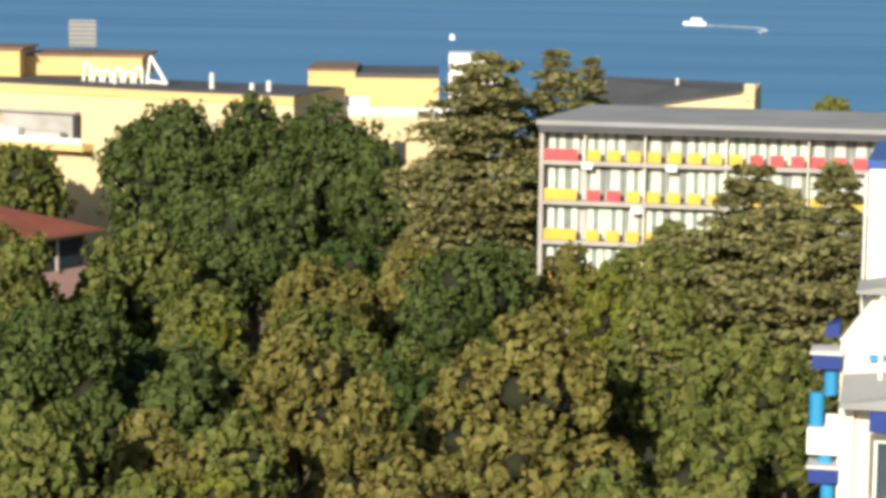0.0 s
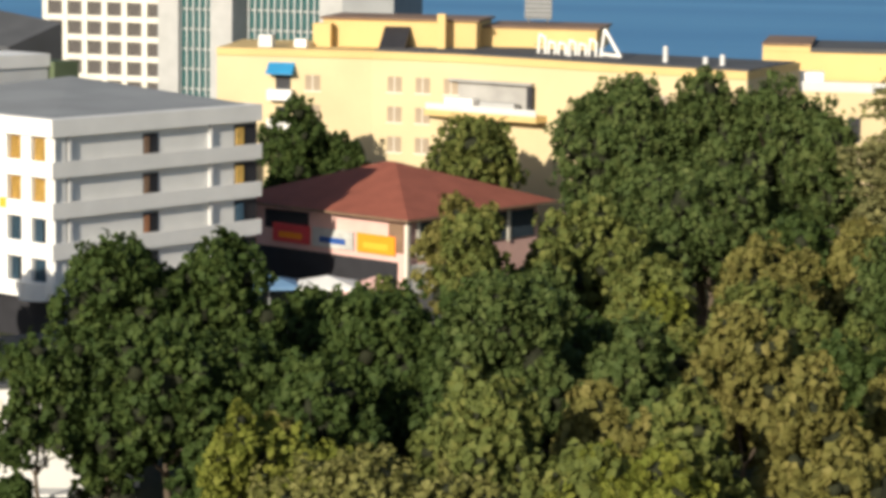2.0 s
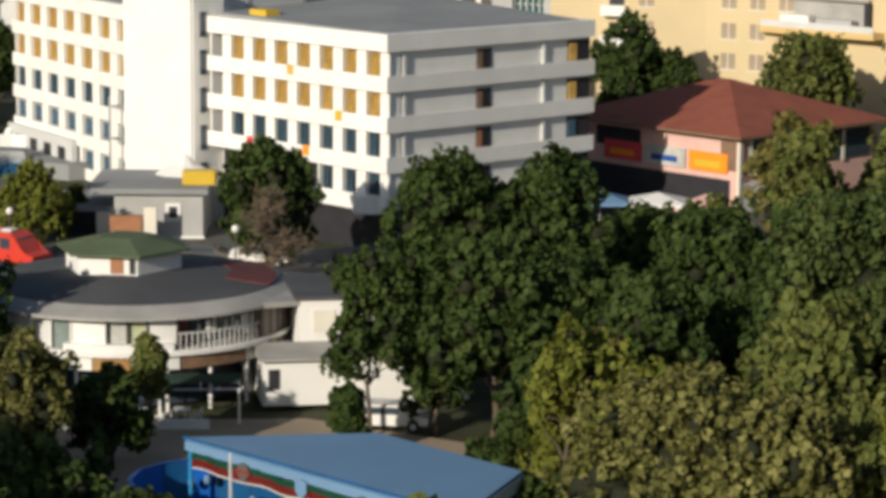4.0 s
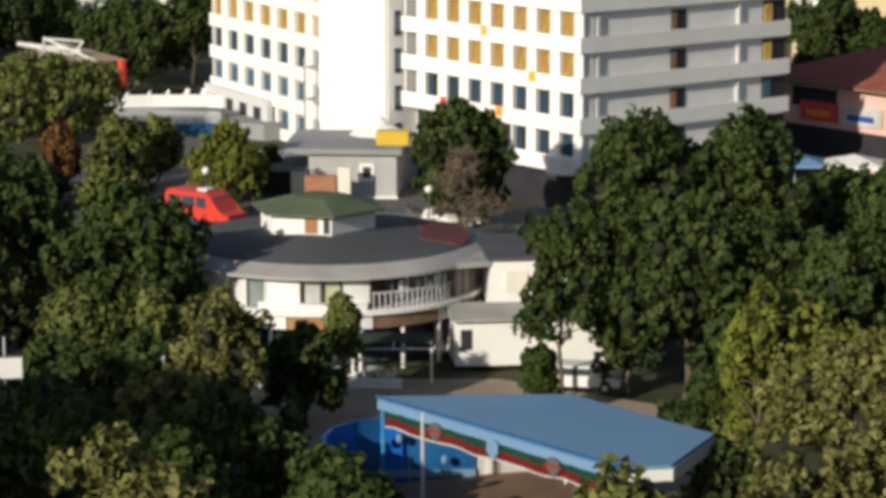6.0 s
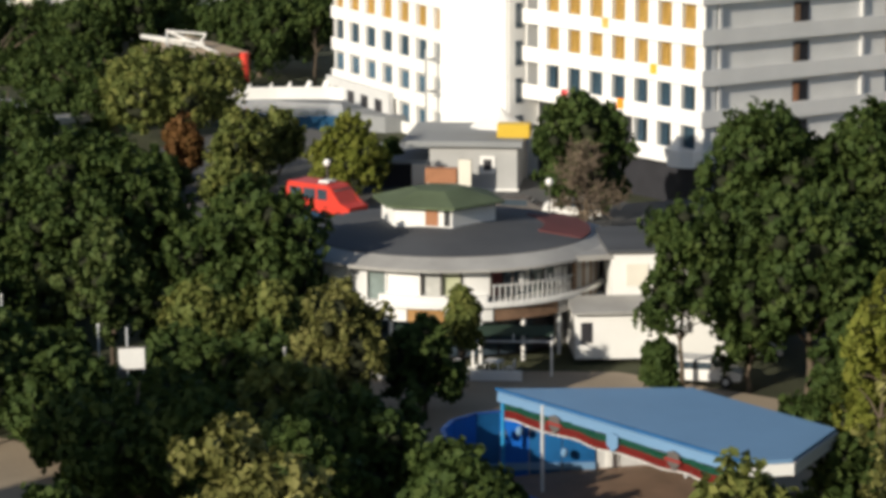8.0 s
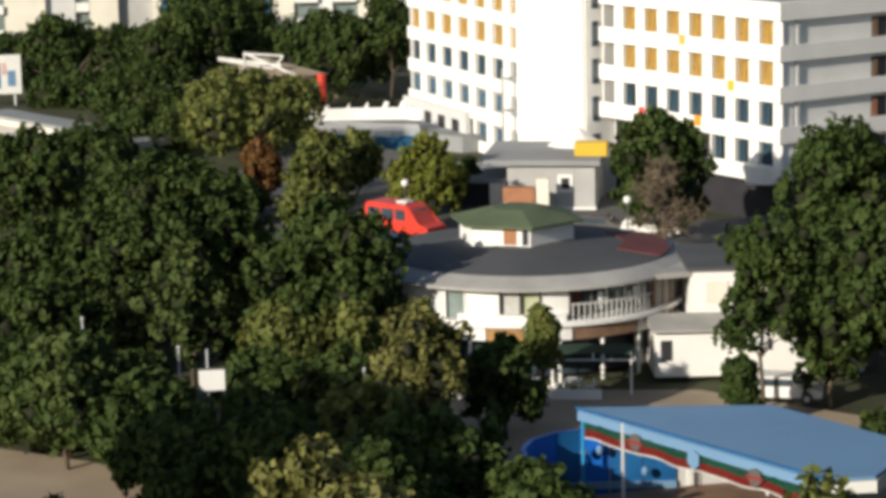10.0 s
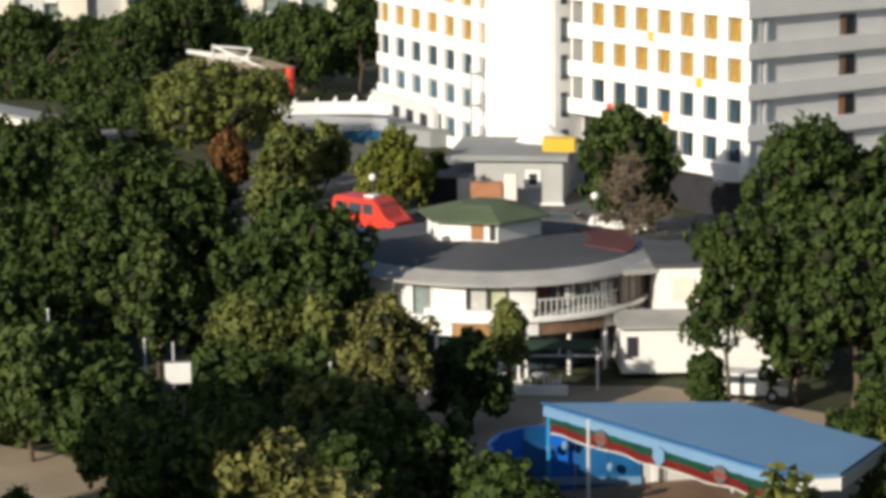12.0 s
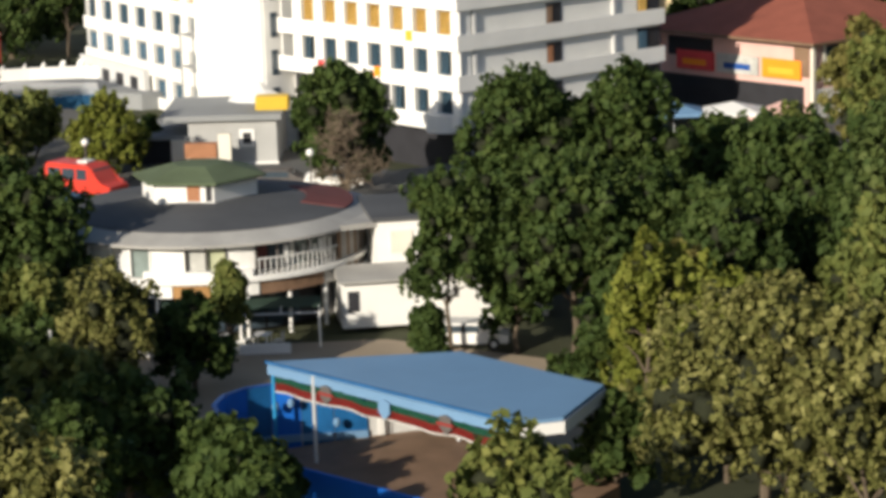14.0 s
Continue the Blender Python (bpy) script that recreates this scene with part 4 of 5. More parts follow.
# ---- red van ----
def van():
    v = thing("red_van", pose(-79.0, 152.2, 0.98, 0, 0, -12) @ Matrix.Scale(1.12, 4), "red minibus with a high roof parked by trees", "van")
    prof = ((-2.5, 0.45), (2.4, 0.45), (2.5, 0.95), (1.75, 1.15), (1.05, 2.05), (0.7, 2.2), (-2.35, 2.25), (-2.5, 1.9))
    bm = bmesh.new()
    a_, b_ = [bm.verts.new((x, -0.95, z)) for x, z in prof], [bm.verts.new((x, 0.95, z)) for x, z in prof]
    for i in range(8):
        bm.faces.new((a_[i], a_[(i + 1) % 8], b_[(i + 1) % 8], b_[i]))
    bm.faces.new(a_[::-1])
    bm.faces.new(b_)
    bmesh.ops.bevel(bm, geom=bm.edges[:], offset=0.07, segments=2, affect="EDGES")
    part("body", bm, M["red"], v)
    for x0, x1 in ((-2.2, -1.25), (-1.1, -0.15), (0.0, 0.75)):
        part("side_window", rounded(0.03, (x0, -0.98, 1.3, x1, -0.93, 1.95)), M["glass"], v)
    part("windscreen", prism(((1.16, -0.8), (1.2, -0.8), (1.2, 0.8), (1.16, 0.8)), 1.25, 1.95), M["glass"], v)
    part("roof_hatch", rounded(0.03, (-0.4, -0.4, 2.24, 0.4, 0.4, 2.36)), M["white"], v)
    part("bumper", rounded(0.05, (2.42, -0.9, 0.4, 2.6, 0.9, 0.65)), M["rubber"], v)
    for x in (-1.6, 1.6):
        for y in (-0.95, 0.75):
            w = part("wheel", tubes(((x, y, 0.34), (x, y + 0.2, 0.34), 0.34), n=16), M["rubber"], v)
            part("rim", tubes(((x, y - 0.02, 0.34), (x, y + 0.22, 0.34), 0.19), n=12), M["steel"], w)
    return v


van()


# ---- open-air stage ----
def stage():
    s = thing("open_air_stage", pose(0, 0, 0), "open-air stage under a pale blue flat canopy", "stage")
    roof = ((-42.4, 97.4), (-29.0, 90.6), (-27.5, 91.7), (-27.25, 96.8), (-34.85, 100.9))
    part("canopy", prism(roof, 5.08, 5.22), M["membrane"], s)
    (xa, ya), (xb, yb) = roof[0], roof[1]
    ln, ang = math.hypot(xb - xa, yb - ya), math.degrees(math.atan2(yb - ya, xb - xa))
    front = pose(xa, ya, 0, 0, 0, ang)
    part("roof_edge", boxes((-0.1, -0.08, 5.15, ln, -0.01, 5.25)), M["azure_deep"], s).matrix_basis = front
    part("white_band", boxes((0.0, -0.05, 4.66, ln, 0.05, 5.06)), M["membrane"], s).matrix_basis = front
    # a wind-blown flag cloth, its lower bands in shallow waves, colours dimmed for shade
    for nm, z0, z1, mt in (("green_band", 4.36, 4.66, "flag_green"), ("red_band", 4.02, 4.36, "flag_red"), ("lower_trim", 3.94, 4.02, "white")):
        bm = bmesh.new()
        n = 48
        rows_ = [[bm.verts.new((0.5 + (ln - 0.5) * i / n, -0.07 + 0.05 * math.sin(i * 0.9), z + 0.045 * math.sin(i * 0.55))) for i in range(n + 1)] for z in (z0, z1)]
        for i in range(n):
            bm.faces.new((rows_[0][i], rows_[0][i + 1], rows_[1][i + 1], rows_[1][i]))
        bmesh.ops.solidify(bm, geom=bm.faces[:], thickness=0.03)
        part(nm, bm, M[mt], s).matrix_basis = front
    for u, mt in ((0.26, "rust"), (0.50, "membrane"), (0.74, "rust")):
        shield = prism(((-0.34, 4.75), (-0.34, 4.30), (0, 4.02), (0.34, 4.30), (0.34, 4.75), (0, 4.86)), 0.10, 0.14)
        bmesh.ops.transform(shield, matrix=Matrix.Rotation(radians(90), 4, "X"), verts=shield.verts[:])
        part("emblem", shield, M[mt], s).matrix_basis = front @ pose(ln * u, -0.05, 0)
        if mt == "rust":
            part("emblem_ribbon", boxes((-0.5, -0.21, 4.40, 0.5, -0.19, 4.52)), M["flag_red"], s).matrix_basis = front @ pose(ln * u, 0, 0)
    part("side_flap", prism(((-29.0, 90.5), (-27.42, 91.62), (-27.5, 91.72), (-29.05, 90.62)), 4.6, 5.06), M["white"], s)
    part("side_flap", prism(((-27.42, 91.6), (-27.17, 96.8), (-27.25, 96.8), (-27.5, 91.7)), 4.55, 5.06), M["white"], s)
    for x, y in ((-42.2, 97.45), (-39.75, 96.0), (-29.2, 90.9), (-27.6, 96.4), (-34.9, 100.5)):
        part("post", tubes(((x, y, 0), (x, y, 5.08), 0.085)), M["azure" if x < -42 else "steel"], s)
    part("front_truss", tubes(((-42.2, 97.45, 4.9), (-29.2, 90.9, 4.9), 0.05)), M["steel"], s)
    part("floor", prism(((-42.2, 97.3), (-40.9, 95.5), (-33.9, 92.25), (-28, 89.3), (-26.4, 95.8), (-34.0, 103.2), (-38.0, 101.3)), 0, 1.3), M["wood"], s, "brown boarded stage floor")
    part("front_skirt", prism(((-42.35, 97.2), (-41.0, 95.3), (-33.98, 92.05), (-28, 89.0), (-28, 89.28), (-33.9, 92.23), (-40.9, 95.48), (-42.2, 97.28)), 0, 1.36), M["blue_bright"], s)
    return s


stage()


def backdrop_wall():
    """A bent blue hoarding round the back of the stage, bay by bay, ending in a white store with a door."""
    w = thing("blue_hoarding", pose(0, 0, 0), "bright blue painted hoarding with a pale coping", "hoarding")
    pts = [(-42.6, 92.6), (-43.75, 94.6), (-44.0, 96.2), (-43.55, 97.6), (-42.75, 98.4), (-41.6, 99.0), (-40.3, 99.6), (-39.0, 100.3)]
    for k, ((x0, y0), (x1, y1)) in enumerate(zip(pts, pts[1:])):
        ln, ang = math.hypot(x1 - x0, y1 - y0), math.degrees(math.atan2(y1 - y0, x1 - x0))
        at = pose(x0, y0, 0, 0, 0, ang)
        part("bay", boxes((0, -0.06, 0, ln - 0.04, 0.06, 3.9)), M["blue_bright" if k in (1, 2, 4) else "azure_deep"], w).matrix_basis = at
        part("coping", boxes((-0.03, -0.1, 3.9, ln - 0.02, 0.1, 3.97)), M["blue"], w).matrix_basis = at
        part("base_strip", boxes((0, -0.16, 1.3, ln - 0.04, -0.06, 1.62)), M["membrane"], w).matrix_basis = at
    for x, y, z in ((-42.35, 97.9, 3.1), (-41.75, 98.2, 3.2), (-40.0, 99.1, 2.2)):
        part("painted_star", ball((x, y, z), 0.17, 8, 6, 1.3), M["membrane"], w)
    store = thing("backstage_store", pose(-38.95, 100.35, 0, 0, 0, 38), "pale grey backstage store with a white door", "shed")
    part("wall", boxes((0, 0, 0, 5.2, 2.0, 3.6)), M["lightgrey"], store)
    part("door", rounded(0.02, (0.35, -0.06, 1.3, 1.0, 0, 3.1)), M["white"], store)
    part("roof", boxes((-0.1, -0.15, 3.6, 5.3, 2.1, 3.72)), M["felt_pale"], store)


backdrop_wall()

# paving, terrace and pool
solid("pavement", prism(((-62, 104), (-46, 100), (-30, 104), (-22, 116), (-46, 121.5), (-60, 116)), 0.0, 0.22), M["paving"], "dusty sand-coloured paved yard", "pavement", kind="structure")
solid("road", prism(((-60, 92), (-44, 106), (-52, 118), (-72, 112)), 0.0, 0.03), M["asphalt"], "dark asphalt service road in shade", "road", kind="structure")
solid("sports_ground", prism(((-78, 82), (-60, 90), (-64, 97.5), (-84, 99)), 0.0, 0.05), M["paving"], "pale sandy sports ground", "court", kind="structure")
solid("hotel_forecourt", prism(((-97, 141), (-70, 139.5), (-50, 144), (-30, 186), (-34, 196), (-62, 166), (-100, 190), (-108, 182)), 0.0, 0.98), M["asphalt"], "asphalt forecourt around the hotel", "forecourt", kind="structure")


# ---- trees ----
def leaf_mesh(name, centres, normals, sizes, mat, core=None, rng=None):
    """Many small leaf clumps, each a folded four-cornered blade, over rough inner lumps coloured dark for shade."""
    n = len(centres)
    ref = np.where(np.abs(normals[:, 2:3]) > 0.9, np.array([[1.0, 0, 0]]), np.array([[0, 0, 1.0]]))
    u = np.cross(normals, ref)
    u /= np.linalg.norm(u, axis=1, keepdims=True)
    w = np.cross(normals, u)
    th = rng.uniform(0, 6.283, (n, 1))
    a, b = u * np.cos(th) + w * np.sin(th), -u * np.sin(th) + w * np.cos(th)
    s = sizes[:, None]
    lift = normals * s * rng.uniform(0.1, 0.4, (n, 1))
    vs = np.stack([centres - a * s, centres - b * s * 0.7 + lift, centres + a * s, centres + b * s * 0.7 + lift], 1).reshape(-1, 3)
    k = np.arange(n)[:, None] * 4
    fs = np.concatenate([k + [0, 1, 2], k + [0, 2, 3]], 0)
    leaves = len(fs)
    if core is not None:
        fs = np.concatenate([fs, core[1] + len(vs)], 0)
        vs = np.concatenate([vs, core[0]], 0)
    me = bpy.data.meshes.new(name)
    me.vertices.add(len(vs))
    me.vertices.foreach_set("co", vs.astype(np.float32).ravel())
    me.loops.add(len(fs) * 3)
    me.loops.foreach_set("vertex_index", fs.astype(np.int32).ravel())
    me.polygons.add(len(fs))
    me.polygons.foreach_set("loop_start", np.arange(0, len(fs) * 3, 3, dtype=np.int32))
    me.materials.append(mat)
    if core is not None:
        me.materials.append(M["core_shade"])
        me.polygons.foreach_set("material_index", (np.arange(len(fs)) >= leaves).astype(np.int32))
    me.update(calc_edges=True)
    return me


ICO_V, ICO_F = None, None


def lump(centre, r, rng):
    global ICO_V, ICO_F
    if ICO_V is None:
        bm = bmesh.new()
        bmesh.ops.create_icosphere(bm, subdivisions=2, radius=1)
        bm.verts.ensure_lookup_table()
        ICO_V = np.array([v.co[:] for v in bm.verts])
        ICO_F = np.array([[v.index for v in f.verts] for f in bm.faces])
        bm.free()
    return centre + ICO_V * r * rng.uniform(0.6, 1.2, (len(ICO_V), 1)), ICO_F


def trunk_mesh(top, r, rng, limbs, spread, bark="bark"):
    bm = bmesh.new()
    p = Vector((0, 0, -0.3))
    rad = r
    pts = [p]
    for i in range(4):
        q = Vector((rng.normal(0, 0.15) * r * 4, rng.normal(0, 0.15) * r * 4, top * (i + 1) / 4))
        tube(bm, p, q, rad, rad * 0.78)
        p, rad = q, rad * 0.78
        pts.append(q)
    for k in range(limbs):
        s = pts[2 + k % 3]
        an = 6.283 * (k + rng.uniform(0, 0.6)) / limbs
        e = s + Vector((math.cos(an) * spread * rng.uniform(0.5, 0.85), math.sin(an) * spread * rng.uniform(0.5, 0.85), spread * rng.uniform(0.3, 0.8)))
        mid = (s + e) / 2 + Vector((0, 0, 0.12 * spread))
        tube(bm, s, mid, r * 0.42, r * 0.28, n=6)
        tube(bm, mid, e, r * 0.28, r * 0.1, n=6)
    return bm


def unit(v):
    return v / np.linalg.norm(v, axis=1, keepdims=True)


def broadleaf(x, y, top, r, kind, label, seed, leaf=0.26, group="park trees"):
    """A crown of separate boughs, each hung with round tufts of leaves; dark inner lumps imitate shade in the gaps."""
    rng = np.random.default_rng(seed)
    z0 = height(x, y)
    h = top - z0
    t = thing("tree", pose(x, y, z0), label, "tree", group)
    semi = min(0.47 * h, 1.7 * r)
    cz = h - semi
    part("trunk", trunk_mesh(cz, max(0.16, 0.06 * r), rng, 7, r * 0.9), M["bark"], t)
    nl = int(20 + 3.4 * r + 5 * semi / r)
    d = unit(rng.normal(size=(nl, 3)))
    d[:, 2] = np.where(d[:, 2] < -0.6, -d[:, 2], d[:, 2])
    lr = r * rng.uniform(0.16, 0.34, nl)
    reach = rng.uniform(0.62, 1.10, (nl, 1)) + 0.10 * np.sin(3 * np.arctan2(d[:, 1:2], d[:, :1]) + seed)
    c = d * (np.array([r, r, semi]) - lr[:, None]) * reach + np.array([0, 0, cz])
    c[:, 2] = np.minimum(c[:, 2], h - lr * rng.uniform(0.85, 1.5, nl))
    c = np.concatenate([c, [[0, 0, cz]], [[0, 0, h - 0.32 * r]]])
    lr = np.append(lr, (r * 0.42, r * 0.30))
    squash = rng.uniform(0.78, 1.22, (nl + 2, 3)) * np.array([1, 1, 1.05])
    tuft = 0.26 + 0.034 * r
    P_, N_ = [], []
    for i in range(nl + 2):
        k = int(max(8, 4.1 * (lr[i] / tuft) ** 2))
        v = unit(rng.normal(size=(k, 3)) + np.array([0, 0, 0.2]))
        at_ = c[i] + v * (lr[i] * rng.choice((0.80, 0.95, 1.05, 1.28), (k, 1), p=(0.25, 0.35, 0.28, 0.12))) * squash[i]
        hidden = np.zeros(k, bool)
        for j in range(nl + 2):
            if j != i:
                q = (at_ - c[j]) / squash[j]
                hidden |= (q * q).sum(1) < (0.70 * lr[j]) ** 2
        at_, v = at_[~hidden], v[~hidden]
        k = len(at_)
        if not k:
            continue
        # each tuft hangs at its own tilt, longer than it is wide, with a ragged edge
        n = 11
        size = np.repeat(tuft * rng.uniform(0.55, 1.25, (k, 1)), n, 0)
        tilt = np.repeat(unit(rng.normal(size=(k, 3)) * 0.8 + v * 0.8), n, 0)
        w = unit(rng.normal(size=(k * n, 3)) + np.repeat(v, n, 0) * 0.5)
        P_.append(np.repeat(at_, n, 0) + w * size * rng.uniform(0.35, 1.15, (k * n, 1)) * np.array([0.85, 0.85, 1.2]))
        N_.append(unit(tilt * 0.60 + w * 0.62 + rng.normal(0, 0.32, w.shape)))
    P_, N_ = np.concatenate(P_), np.concatenate(N_)
    # lumps inside the boughs, their self-shadow put into a dark colour
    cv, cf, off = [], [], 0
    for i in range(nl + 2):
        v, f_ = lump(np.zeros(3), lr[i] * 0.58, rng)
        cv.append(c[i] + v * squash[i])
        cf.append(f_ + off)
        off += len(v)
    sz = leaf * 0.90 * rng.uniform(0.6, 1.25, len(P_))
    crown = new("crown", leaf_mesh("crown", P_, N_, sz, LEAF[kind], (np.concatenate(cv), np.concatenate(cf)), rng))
    crown.parent = t
    return t


def cedar(x, y, top, r, label, seed, lean=0.0):
    """Tiers of flat, drooping sprays on a straight stem."""
    rng = np.random.default_rng(seed)
    z0 = height(x, y)
    h = top - z0
    t = thing("cedar_tree", pose(x, y, z0), label, "tree", "cedars")
    bm = bmesh.new()
    tube(bm, (0, 0, -0.3), (0, 0, h * 0.5), 0.045 * r + 0.2, 0.2)
    tube(bm, (0, 0, h * 0.5), (lean, 0, h), 0.2, 0.04)
    P_, N_ = [], []
    tiers = int(h * 1.15)
    for k in range(tiers):
        f_ = k / (tiers - 1)
        z = h * (0.18 + 0.82 * f_)
        reach = r * min(1.0, (1.06 - f_) * 2.3) ** 0.75 * rng.uniform(0.62, 1.12)
        for j in range(9):
            an = rng.uniform(0, 6.283)
            ln = reach * rng.uniform(0.65, 1.1)
            dirn = np.array([math.cos(an), math.sin(an), 0])
            tip = dirn * ln + np.array([lean * f_ * f_, 0, z + ln * rng.uniform(-0.16, 0.10)])
            tube(bm, (lean * f_ * f_, 0, z), tip, 0.07, 0.02, n=5)
            m_ = int(34 + 40 * ln)
            u = rng.uniform(0.15, 1.05, (m_, 1))
            side = rng.normal(0, 0.24, (m_, 1)) * ln * (0.5 + u * 0.6)
            q = np.array([lean * f_ * f_, 0, z]) * (1 - u) + tip * u + np.cross(dirn, [0, 0, 1]) * side
            q[:, 2] += rng.normal(0, 0.10, m_) - 0.14 * np.abs(side[:, 0])
            P_.append(q)
            N_.append(rng.normal(0, 0.45, (m_, 3)) + np.array([0, 0, 1.0]))
    part("trunk", bm, M["bark"], t)
    P_, N_ = np.concatenate(P_), np.concatenate(N_)
    N_ /= np.linalg.norm(N_, axis=1, keepdims=True)
    crown = new("crown", leaf_mesh("crown", P_, N_, rng.uniform(0.15, 0.34, len(P_)), LEAF["cedar"], None, rng))
    crown.parent = t
    return t


# trees by kind: x, y, height of the top, crown radius
GREEN = ((-20.2, 197.0, 18.0, 7.3), (-9.3, 199.8, 18.0, 7.1), (-14.6, 198.0, 18.6, 5.6), (-5.2, 195.9, 15.0, 3.3), (-13.9, 189.5, 12.7, 6.3), (-18.6, 124.6, 13, 4.14), (-12.4, 124.4, 11.3, 2.97), (-16.4, 131, 8, 3.96), (-12.9, 184.5, 11.9, 5.4), (-22.4, 163.5, 8.1, 2.61), (-71.2, 112.3, 7.9, 2.7), (-68.3, 96.2, 6.3, 2.6), (2.2, 152, 12.9, 5.04))
OAK_A = ((-20.2, 174.8, 11.3, 4.3), (-36.1, 219.0, 12.5, 4.2), (14.0, 137.3, 14.6, 4.0), (-6.6, 137.8, 11.2, 4.59), (13.7, 111.2, 14.4, 4.0), (-7.9, 99.7, 12.5, 2.97), (10.3, 99.5, 12.8, 2.97), (14.6, 105.0, 14.2, 2.0), (-26.9, 162.8, 11.5, 2.4), (36.9, 211.8, 16.7, 2.6), (-37.5, 222.9, 12.4, 4.3), (-23.1, 168.4, 8.9, 2.52), (-53.3, 98.5, 4.9, 2.7), (-110.8, 184.3, 7.9, 6.2))
OAK_B = ((-90.2, 160.4, 6.8, 2.7), (-90.7, 167.0, 5.9, 1.9), (-78.9, 115.7, 3.4, 2.6), (-52.3, 115.7, 5.1, 1.0), (-76.5, 129.0, 3.7, 2.7), (-61.3, 112.4, 5.3, 2.0), (-13.3, 144.4, 8.4, 3.78), (-19.5, 114.4, 8.6, 3.06), (-13.6, 149.4, 10.5, 3.33), (8.8, 119.7, 12.1, 2.61), (-10.8, 91.4, 11.7, 2.43), (6.4, 85.8, 13.2, 2.25), (-16.1, 102.8, 12.2, 2.70), (-65.4, 112.4, 5.0, 2.9), (-100.5, 155.3, 3.7, 4.1), (-87.8, 154.8, 4.0, 2.4))
OAK_C = ((-25.9, 80.4, 8.0, 2.4), (-1.5, 128, 10.6, 3.06), (13.8, 149.4, 14.9, 4.0), (-31.3, 154.9, 7.8, 2.6))
CEDAR = ((18.6, 134.6, 18.2, 4.6), (3.3, 186.0, 22.8, 6.8), (8.7, 191.8, 22.8, 4.1), (17.2, 138.9, 19.1, 6.5), (20.5, 130.4, 20.0, 3.5), (0.5, 182.0, 16.9, 3.0))
PINE = ((12.0, 204.6, 21.6, 3.4),)
DARK_A = ((-26.9, 133.3, 10.5, 5.0), (-21.2, 136.4, 10.9, 4.95), (-16.8, 139, 8.8, 3.51), (-54.1, 227.6, 13.3, 3.9), (-50.6, 228.5, 9.9, 2.9), (-62.8, 158.0, 9.6, 3.6), (-80.6, 124.0, 10.7, 6.0), (-65.2, 116.4, 9.9, 4.3), (-47.0, 92.8, 5.3, 3.8), (-69.4, 97.9, 5.9, 3.5), (-57.2, 91.6, 4.4, 3.6), (-126.7, 229.3, 8.7, 6.7), (-143.5, 234.6, 9.8, 5.5), (-140.3, 221.3, 9.4, 5.5), (-133.3, 202, 5.9, 4.8), (-155.8, 220.5, 8.4, 4.5))
DARK_B = ((-149.5, 215.1, 2.9, 5.8), (-104.3, 144.2, 8.6, 3.8), (-87.1, 122.1, 6.3, 4.3), (-51.6, 109.5, 4.9, 2.0), (-81.4, 167.3, 4.1, 1.0), (-26.7, 96.4, 4.9, 1.8), (-33.8, 115.1, 1.3, 1.5), (-39.5, 87.5, 4.4, 2.4), (-19, 106.3, 4.8, 2.70), (-51.7, 90.3, 4.5, 2.3), (-41.7, 90.9, 4.4, 2.2), (-37.2, 84.1, 4.7, 1.3), (-117.4, 161.9, 2.1, 4.5), (-106.7, 157.2, 3.1, 4.7), (-93.7, 153.7, 4.3, 3.0), (-94.9, 128.8, 3.6, 3.6), (-70.4, 104.5, 3.8, 2.8), (-63.6, 106.4, 4.0, 2.8), (-61.2, 93.8, 3.7, 2.7), (-52.8, 89.6, 6.0, 2.3))
DARK_C = ((-46.3, 86.4, 6.0, 2.2), (-116.1, 221.4, 9.9, 1.7), (-134.9, 231.6, 6.3, 5.4), (-168.6, 229.8, 4.7, 4.8), (-157.7, 237.4, 4.7, 6.3), (-27.7, 120.9, 9.1, 4.1), (-21.5, 126.2, 8.5, 3.87), (-5.9, 164.9, 11.7, 3.60), (-1.9, 118, 11.7, 2.16), (-25.7, 132.5, 8.6, 2.7), (1.1, 150, 11.1, 2.97), (-29.9, 112.1, 1.7, 1.7), (-28.1, 124.9, 6.9, 2.8), (-24.9, 135.7, 7.4, 3.4), (-71.9, 98.5, 5.0, 4.1), (-64.4, 96.5, 4.7, 3.4), (-58.0, 95.8, 4.6, 3.2), (-82.1, 119.5, 5.0, 3.9), (-58.0, 105.0, 4.7, 2.7), (-79.0, 109.5, 5.8, 3.3))
DARK_D = ((-53.8, 74.6, 5.7, 1.6), (-50.2, 74.7, 5.8, 1.9), (-89.9, 132.3, 5.1, 4.6), (-83.4, 136.6, 4.1, 3.6), (-122, 189.1, 4.4, 5.5), (-117.6, 203.5, 4.2, 3.1), (-122.2, 176.9, 2.7, 4.8), (-76.8, 102.4, 3.8, 2.8), (-152.8, 248.8, 9.2, 7.8), (-162.5, 237.8, 4.5, 5.1), (-124.4, 237.4, 9.4, 3.6), (-41.3, 114.8, 3.7, 0.9), (-85.3, 111.0, 5.7, 3.7), (-38.6, 121.0, 6.7, 2.1), (-31.2, 113.8, 5.3, 2.2), (-34.1, 148.1, 8.2, 3.2))
LIME = ((10.4, 149.6, 12.6, 2.97), (-12.9, 145.4, 9.5, 2.52), (-7.9, 89.7, 12.1, 2.34), (-27.8, 108.5, 8.5, 2.5), (-10.3, 91.4, 11.7, 3.15), (-81.4, 160.5, 6.9, 3.2), (-23.2, 101.4, 9, 2.70), (-8.4, 93.6, 11.1, 2.43), (-28.6, 108.3, 4.3, 2.1), (-27.9, 106.4, 9.4, 1.8))
